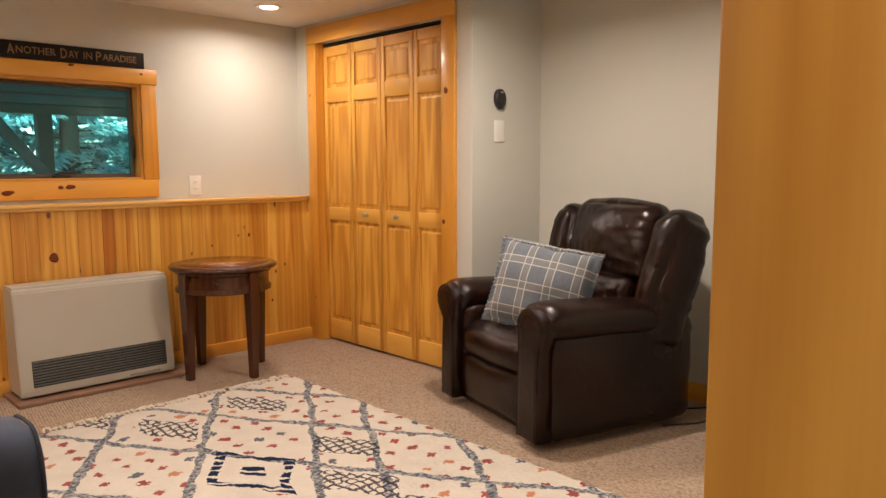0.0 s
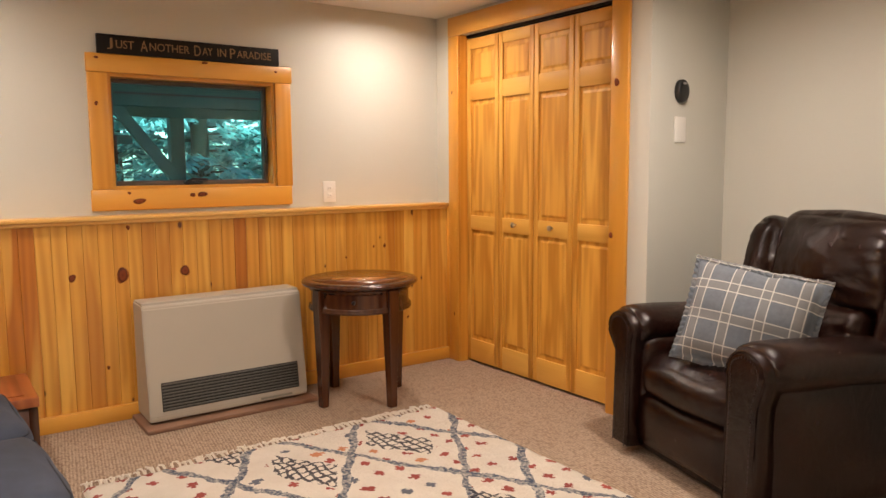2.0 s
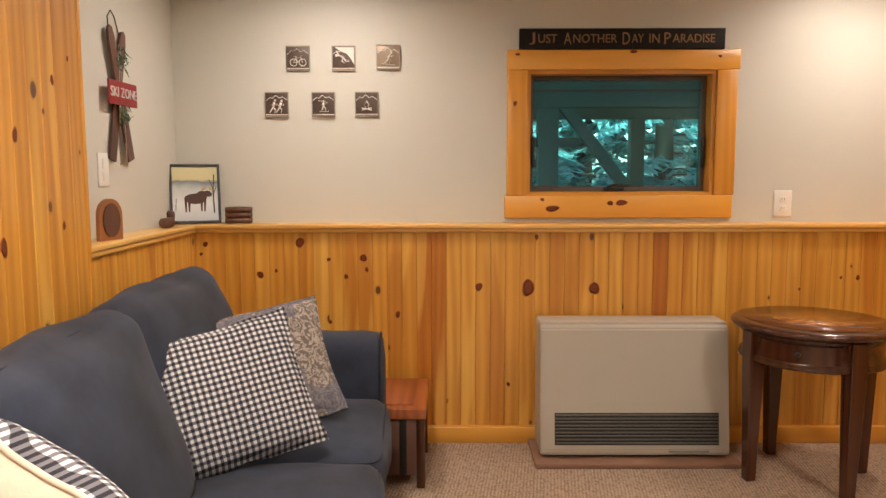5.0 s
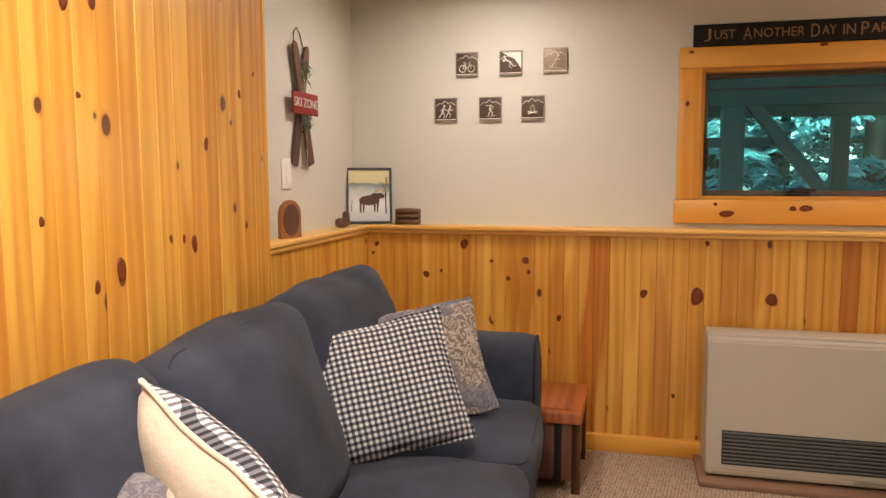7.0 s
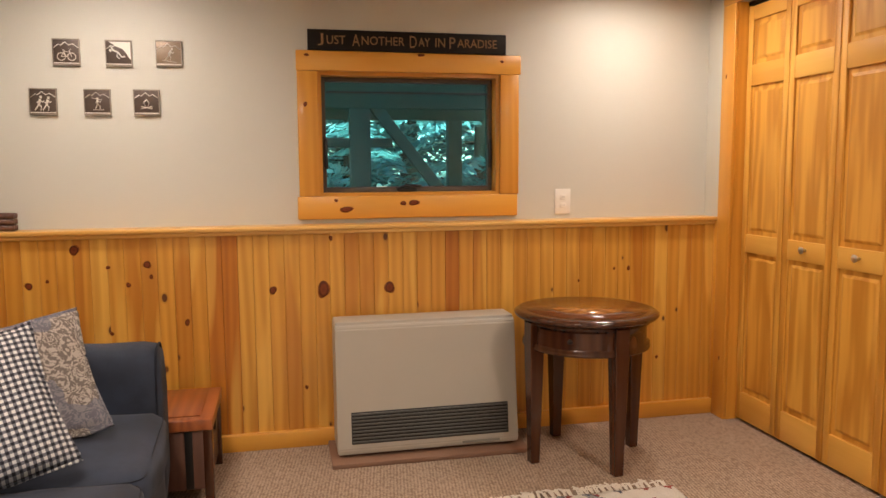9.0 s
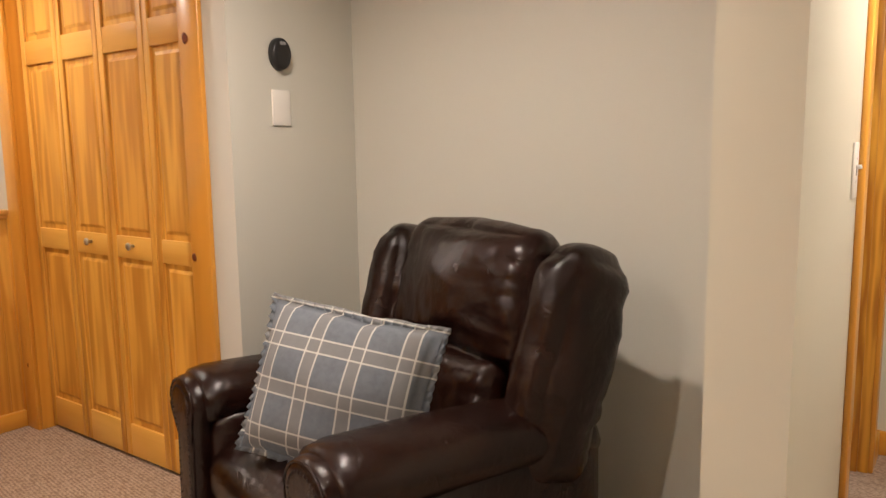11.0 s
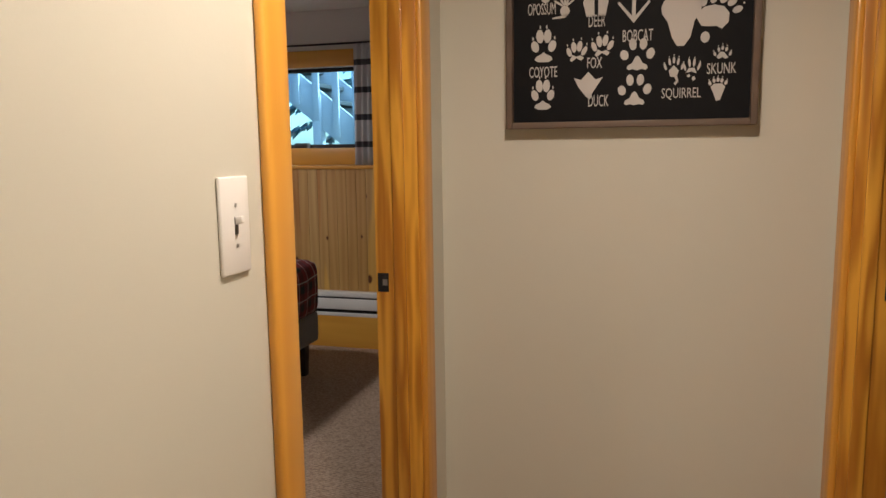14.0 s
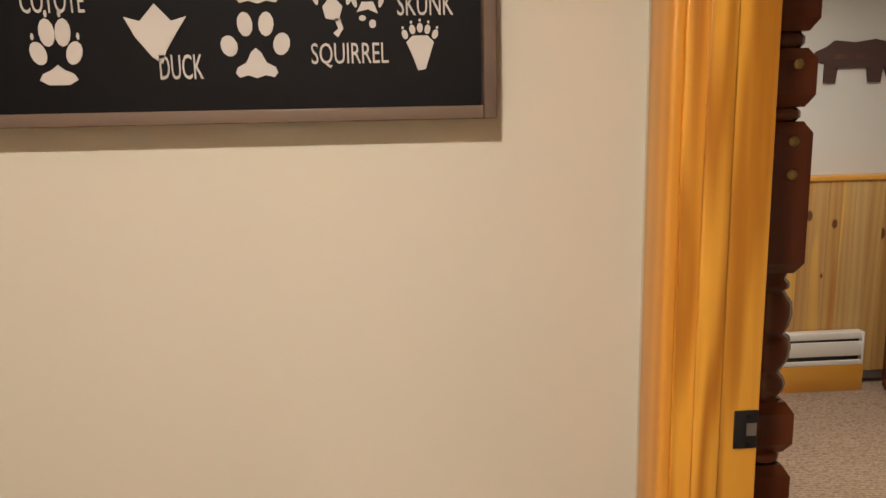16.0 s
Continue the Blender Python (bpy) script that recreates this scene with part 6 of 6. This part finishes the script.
# second bedroom: bunk post, bear and wainscot
trim("window_ledge_second", box(XE - 0.10, XE, -7.15, -4.80, 1.055, 1.080, 0.004), M_TRIMY)
r = thing("bunk_bed_post", (2.10, -4.998, 0), "glossy mahogany turned bunk bed post with square blocks and brass bolts", "bed")


def block(z0, z1, h=0.041):
    c = 0.020
    return part("block", loft([[(a * (h - d), b * (h - d), z) for a, b in ((-1, -1), (1, -1), (1, 1), (-1, 1))] for z, d in ((z0, c * 0.6), (z0 + c, 0), (z1 - c, 0), (z1, c * 0.6))], smooth=False), M_POSTWOOD, r)


def turned(z0, z1):
    L_ = z1 - z0
    if L_ < 0.05:
        return part("turning", lathe([(0.026, z0), (0.034, z0 + L_ * 0.3), (0.034, z0 + L_ * 0.7), (0.026, z1)], 24), M_POSTWOOD, r)
    prof = [(0.030, 0), (0.024, 0.03), (0.035, 0.08), (0.037, 0.13), (0.033, 0.18), (0.024, 0.22), (0.029, 0.25), (0.040, 0.33), (0.043, 0.42), (0.040, 0.50), (0.030, 0.53), (0.037, 0.58), (0.042, 0.68), (0.040, 0.77), (0.030, 0.83), (0.025, 0.86), (0.034, 0.88), (0.034, 0.92), (0.026, 0.95), (0.030, 1.0)]
    return part("turning", lathe([(q, z0 + L_ * t) for q, t in prof], 24), M_POSTWOOD, r)


block(0.0, 0.16)
turned(0.16, 0.42)
block(0.42, 0.742)
turned(0.742, 0.768)
block(0.768, 0.868)
turned(0.868, 1.115)
block(1.115, 1.387)
turned(1.387, 1.412)
block(1.412, 1.512)
turned(1.512, 1.540)
block(1.540, 1.83)
for zz in (1.484, 1.353, 1.295):
    part("bolt", moved(lathe([(0.009, 0), (0.009, 0.003), (0.004, 0.005)], 12), at(-0.0415, -0.006, zz) @ Matrix.Rotation(radians(-90), 4, "Y")), M_BRASS, r)
part("side_rail", box(-0.02, 0.02, -1.6, -0.045, 0.30, 0.42, 0.004), M_POSTWOOD, r)
r = thing("bear_plaque", (XE - 0.002, -6.58, 1.625), "dark brown bear-shaped wall plaque with small lettering", "wall decoration")
bear = [(-0.20, 0.03), (-0.15, 0.09), (-0.08, 0.105), (0.02, 0.09), (0.12, 0.10), (0.16, 0.07), (0.21, 0.05), (0.235, 0.02), (0.20, 0.0), (0.165, -0.01), (0.165, -0.10), (0.11, -0.10), (0.10, -0.03), (-0.05, -0.03), (-0.06, -0.10), (-0.12, -0.10), (-0.13, -0.02), (-0.17, -0.10), (-0.21, -0.10), (-0.19, -0.02)]
me = flat([(-x, z) for x, z in bear], 0, 0.014)
me.transform(Matrix.Rotation(radians(-90), 4, "Z"))
part("silhouette", me, plain("dark_bear_wood", (0.065, 0.032, 0.028), 0.6), r)
part("letter_bar", box(-0.018, -0.0142, -0.06, 0.02, 0.012, 0.035), M_OLDWOOD, r)
part("letter_bar", box(-0.018, -0.0142, 0.05, 0.12, 0.012, 0.035), M_OLDWOOD, r)
r = thing("dresser", (3.95, -6.94, 0), "dark turned wooden furniture corner at the far wall", "dresser")
part("carcass", box(-0.25, 0.25, -0.25, 0.20, 0.06, 0.98, 0.01), M_POSTWOOD, r)
part("top", box(-0.27, 0.27, -0.27, 0.22, 0.98, 1.005, 0.006), M_POSTWOOD, r)
for lx in (-0.22, 0.22):
    part("leg", lathe([(0.02, 0), (0.035, 0.03), (0.03, 0.06)], 12, lx, 0.17), M_POSTWOOD, r)

# ---- outdoors ----
o = structure("ground", box(-300, 300, -300, 300, -0.30, -0.13), M_GROUND)
dk = thing("deck_structure", (-1.5, 3.0, 0), "dark weathered deck posts, beams and diagonal brace outside the window", "deck")


def dbox(name, *b):
    me = box(*b, bev=0.004)
    me.transform(at(1.5, -3.0, 0))
    return part(name, me, M_DECK, dk)


dbox("post", -1.66, -1.48, 3.0, 3.16, -0.13, 2.1)
dbox("post", 0.02, 0.21, 6.5, 6.68, -0.13, 2.5)
dbox("post", -6.4, -6.2, 6.5, 6.68, -0.13, 2.5)
dbox("beam", -7.0, 3.0, 2.98, 3.05, 1.86, 2.12)
dbox("beam", -8.0, 5.0, 6.48, 6.56, 2.0, 2.6)
dbox("rail", -6.0, -1.28, 3.02, 3.10, 1.52, 1.60)
dbox("decking", -8.0, 5.0, 0.25, 7.0, 2.62, 2.70)
me = box(-0.05, 0.05, -0.04, 0.04, -0.55, 0.55, 0.004)
me.transform(at(1.5 - 1.15, 0.05, 1.52) @ Matrix.Rotation(radians(-38), 4, "Y"))
part("brace", me, M_DECK, dk)


def conifer(x, y, h, seed):
    rnd = random.Random(seed)
    r = thing("tree", (x, y, -0.13), "green hemlock tree with drooping feathery branches", "tree", "hemlock trees")
    part("trunk", lathe([(0.20, 0), (0.15, h * 0.3), (0.08, h * 0.7), (0.02, h)], 10), M_BARK, r)
    vs, fs, lv, lf = [], [], [], []
    nb = int(h * 15)
    for k in range(nb):
        z = 0.3 + (h - 0.5) * (k + rnd.random()) / nb
        a = rnd.uniform(0, 2 * math.pi)
        L_ = (h - z) / h * 2.3 * rnd.uniform(0.75, 1.15) + 0.3
        d = Vector((math.cos(a), math.sin(a), 0))
        sd = Vector((-d.y, d.x, 0))
        p0 = Vector((0, 0, z))
        pts = [p0 + d * L_ * t + Vector((0, 0, 0.18 * L_ * t - 0.42 * L_ * t * t)) for t in (0, 0.35, 0.7, 1.0)]
        b = len(vs)
        for p, q in zip(pts, (0.02, 0.014, 0.008, 0.003)):
            for ang in (0, 2.1, 4.2):
                vs.append(p + sd * q * math.cos(ang) + Vector((0, 0, q * math.sin(ang))))
        for n_ in range(3):
            for m_ in range(3):
                i0, i1 = b + n_ * 3 + m_, b + n_ * 3 + (m_ + 1) % 3
                fs.append((i0, i1, i1 + 3, i0 + 3))
        m = int(10 + L_ * 17)
        for j in range(m):
            t = 0.15 + 0.85 * (j + rnd.random()) / m
            p = p0 + d * L_ * t + Vector((0, 0, 0.18 * L_ * t - 0.42 * L_ * t * t))
            sgn = rnd.choice((-1, 1))
            w = (1.15 - t) * 0.42 * L_ ** 0.5 * rnd.uniform(0.6, 1.2)
            for s_ in range(4):
                tt = (s_ + 0.5) / 4
                c = p + sd * sgn * w * tt + d * w * 0.5 * tt + Vector((rnd.uniform(-.02, .02), rnd.uniform(-.02, .02), -0.25 * w * tt + rnd.uniform(-.03, .03)))
                u = (sd * sgn * rnd.uniform(0.5, 1) + d * rnd.uniform(0.2, 0.8) + Vector((0, 0, rnd.uniform(-0.6, 0.05)))).normalized() * 0.105 * rnd.uniform(0.8, 1.5)
                v_ = u.cross(Vector((rnd.uniform(-.4, .4), rnd.uniform(-.4, .4), 1))).normalized() * 0.036
                b = len(lv)
                lv += [c - u, c + v_, c + u, c - v_]
                lf.append((b, b + 1, b + 2, b + 3))
    part("limbs", mesh_of(vs, fs), M_BARK, r)
    me = bpy.data.meshes.new("crown")
    me.from_pydata([tuple(q) for q in lv], [], lf)
    part("crown", me, M_LEAF, r)
    return r


first = conifer(-3.4, 9.3, 7.5, 1)
second = conifer(-1.0, 9.9, 8.5, 2)
for x, y, a, s in ((1.2, 9.0, 60, 0.95), (3.6, 10.4, 200, 1.05), (-5.9, 10.2, 130, 1.05), (-8.4, 12.0, 20, 1.1), (-2.3, 12.6, 250, 1.2), (0.6, 13.2, 300, 1.25), (6.2, 12.5, 90, 1.1), (-4.8, 14.2, 10, 1.3), (3.0, 15.0, 140, 1.3)):
    copy_thing(first if (a // 10) % 2 else second, at(x, y, -0.13) @ Matrix.Rotation(radians(a), 4, "Z") @ Matrix.Scale(s, 4))
# stair outside the bedroom window
r = thing("outdoor_stair", (6.3, -1.0, 0), "white painted outdoor stair with slanted stringer and balusters", "stairs")
for xx in (-0.5, 0.5):
    me = box(-0.02, 0.02, -2.2, 2.2, -0.13, 0.13, 0.004)
    me.transform(at(xx, 0.0, 1.92) @ Matrix.Rotation(radians(38), 4, "X"))
    part("stringer", me, M_STAIRPAINT, r)
for k in range(14):
    yy = -1.4 + k * 0.19
    zz = 1.92 + yy * math.tan(radians(38))
    if k % 6 == 0:
        part("post", box(-0.545, -0.455, yy - 0.04, yy + 0.04, -0.14, zz + 0.1, 0.003), M_STAIRPAINT, r)
    part("baluster", box(-0.555, -0.525, yy - 0.03, yy + 0.03, zz - 0.12, zz + 0.95, 0.003), M_STAIRPAINT, r)
for k in range(16):
    yy = -1.7 + k * 0.22
    part("tread", box(-0.5, 0.5, yy - 0.14, yy + 0.14, 1.90 + yy * 0.78 - 0.02, 1.90 + yy * 0.78 + 0.02, 0.003), M_DECK, r)
copy_thing(second, at(9.5, -1.2, -0.13) @ Matrix.Scale(1.0, 4))
copy_thing(first, at(9.8, -3.8, -0.13) @ Matrix.Scale(1.0, 4))

# ---- panelling boards, last ----
def board_mesh(w, h, t=0.014):
    """A tongue-and-groove board, front toward -y, base at z = 0, left edge at x = 0."""
    c = 0.0026
    p = [(0.0002, 0), (0.0002, -t + c), (c, -t), (w - c, -t), (w - 0.0002, -t + c), (w - 0.0002, 0)]
    v = [(x, y, 0) for x, y in p] + [(x, y, h) for x, y in p]
    f = [(i, (i + 1) % 6, 6 + (i + 1) % 6, 6 + i) for i in range(6)] + [(0, 1, 2, 3, 4, 5), (6, 7, 8, 9, 10, 11)]
    me = mesh_of(v, f)
    return me


def panel_run(name, x, y, z, length, height, rz, mat, w=0.0705, red=()):
    root = tagged(new(name), kind="structure")
    root.location, root.rotation_euler = (x, y, z), (0, 0, radians(rz))
    n = max(1, round(length / w))
    me = board_mesh(length / n, height)
    me.materials.append(mat)
    dark = me.copy()
    dark.materials.clear()
    dark.materials.append(M_HEART)
    for i in range(n):
        o = new("board", dark if i in red else me)
        o.parent = root
        o.location = (i * length / n, 0, 0)
    return root


PN = panel_run("wainscot_north", -3.662, -0.107, 0.07, 3.64, 0.947, 0, M_PINE, red=(15, 16, 31))
panel_run("wainscot_west", -3.675, -1.43, 0.07, 1.31, 0.947, 90, M_PINE)
PW = panel_run("pine_wall", -3.545, -3.38, 0.0, 1.95, CEIL, 90, M_PINE)
panel_run("wainscot_bedroom", XE - 0.075, -0.27, 0.08, 3.11, 1.134, -90, M_BEDPINE)
panel_run("wainscot_second", XE - 0.075, -4.80, 0.08, 2.35, 0.98, -90, M_BEDPINE)


def knot_mesh(k):
    me = lathe([(1.0, 0.0), (0.98, 0.0008), (0.5, 0.0010), (0.05, 0.0010)], 18)
    rnd = random.Random(k)
    for v in me.vertices:
        a = math.atan2(v.co.y, v.co.x)
        f = 1 + 0.12 * math.sin(2 * a + k) + 0.08 * math.sin(3 * a + 2 * k)
        v.co.x, v.co.y = v.co.x * f, v.co.y * f
    return me


def knot_mat():
    s = Nodes("pine_knot")
    v = s.coords(jitter=False)
    n = s.noise(s.coords((1, 1, 1), True), 3.0, 4)
    d = s.n("VectorMath")
    d.operation = "LENGTH"
    s.l(v, d.inputs[0])
    r = s.math("ADD", d.outputs["Value"], s.math("MULTIPLY", s.math("SUBTRACT", n, 0.5), 0.5))
    c = s.ramp(r, [(0.0, (0.13, 0.026, 0.008)), (0.45, (0.20, 0.045, 0.012)), (0.75, (0.085, 0.018, 0.006)), (1.0, (0.32, 0.10, 0.02))])
    return s.out(c, 0.5, spec=0.25)


M_KNOT = knot_mat()


NORTHFACE = Matrix.Rotation(radians(90), 4, "X")
EASTFACE = Matrix.Rotation(radians(90), 4, "Y")
WESTFACE = Matrix.Rotation(radians(-90), 4, "Y")


def knots(root, spots, plane):
    """Knots on one face. plane: ("y", value) for faces toward -y, ("x", value, turn) for faces toward +x or -x."""
    inv = Matrix.LocRotScale(root.location, root.rotation_euler, None).inverted()
    for k, (u, z, w, h) in enumerate(spots):
        h = min(h, 1.8 * w, 0.046)
        if plane[0] == "y":
            m = at(u, plane[1], z) @ NORTHFACE @ Matrix.Diagonal((w, h, 1, 1))
        else:
            m = at(plane[1], u, z) @ plane[2] @ Matrix.Diagonal((h, w, 1, 1))
        o = part("knot", knot_mesh(k % 7), M_KNOT, root)
        o.matrix_basis = inv @ m


knots(PN, [(-3.165, 0.970, 0.021, 0.024), (-3.030, 0.889, 0.009, 0.009), (-2.865, 0.896, 0.016, 0.019), (-3.357, 0.816, 0.016, 0.017), (-2.948, 0.807, 0.011, 0.011), (-3.281, 0.835, 0.008, 0.008), (-2.704, 0.624, 0.011, 0.017), (-2.317, 0.757, 0.017, 0.020), (-2.083, 0.752, 0.027, 0.048), (-1.768, 0.749, 0.024, 0.032), (-2.045, 0.995, 0.009, 0.013), (-3.027, 0.588, 0.009, 0.009)], ("y", -0.1205))
knots(PN, [(-3.614, 0.962, 0.012, 0.013), (-3.635, 0.916, 0.008, 0.009), (-2.850, 0.840, 0.008, 0.013), (-2.174, 0.282, 0.008, 0.011), (-0.794, 0.745, 0.007, 0.007), (-0.52, 0.80, 0.010, 0.013), (-0.60, 0.80, 0.007, 0.008), (-0.35, 0.32, 0.008, 0.010)], ("y", -0.1205))
knots(PW, [(-1.845, 1.124, 0.014, 0.038), (-2.145, 1.088, 0.018, 0.072), (-2.227, 1.062, 0.010, 0.015), (-1.772, 1.395, 0.011, 0.035), (-2.287, 1.672, 0.013, 0.025), (-2.258, 1.481, 0.007, 0.008), (-1.584, 1.550, 0.008, 0.015), (-1.950, 1.146, 0.007, 0.012), (-1.892, 1.141, 0.007, 0.012), (-1.561, 1.156, 0.008, 0.012), (-2.201, 1.686, 0.012, 0.018), (-1.496, 1.619, 0.005, 0.012), (-2.378, 1.218, 0.007, 0.012)], ("x", -3.5305, EASTFACE))
knots(cc, [(-1.588, 1.705, 0.017, 0.020), (-1.567, 0.940, 0.014, 0.014), (-0.215, 0.318, 0.006, 0.012), (-0.20, 1.772, 0.006, 0.012)], ("x", -0.0425, WESTFACE))
knots(wc, [(-1.959, 1.124, 0.033, 0.015), (-1.626, 1.152, 0.026, 0.015), (-1.680, 1.150, 0.014, 0.012), (-2.008, 1.168, 0.009, 0.008)], ("y", -0.0245))
knots(wc, [(-2.143, 1.626, 0.009, 0.012), (-1.584, 1.866, 0.016, 0.008), (-2.132, 1.855, 0.011, 0.007), (-1.174, 1.845, 0.009, 0.007)], ("y", -0.0225))
knots(BE, [(-3.750, 0.058, 0.018, 0.012), (-4.216, 0.054, 0.017, 0.010)], ("x", 1.8395, WESTFACE))
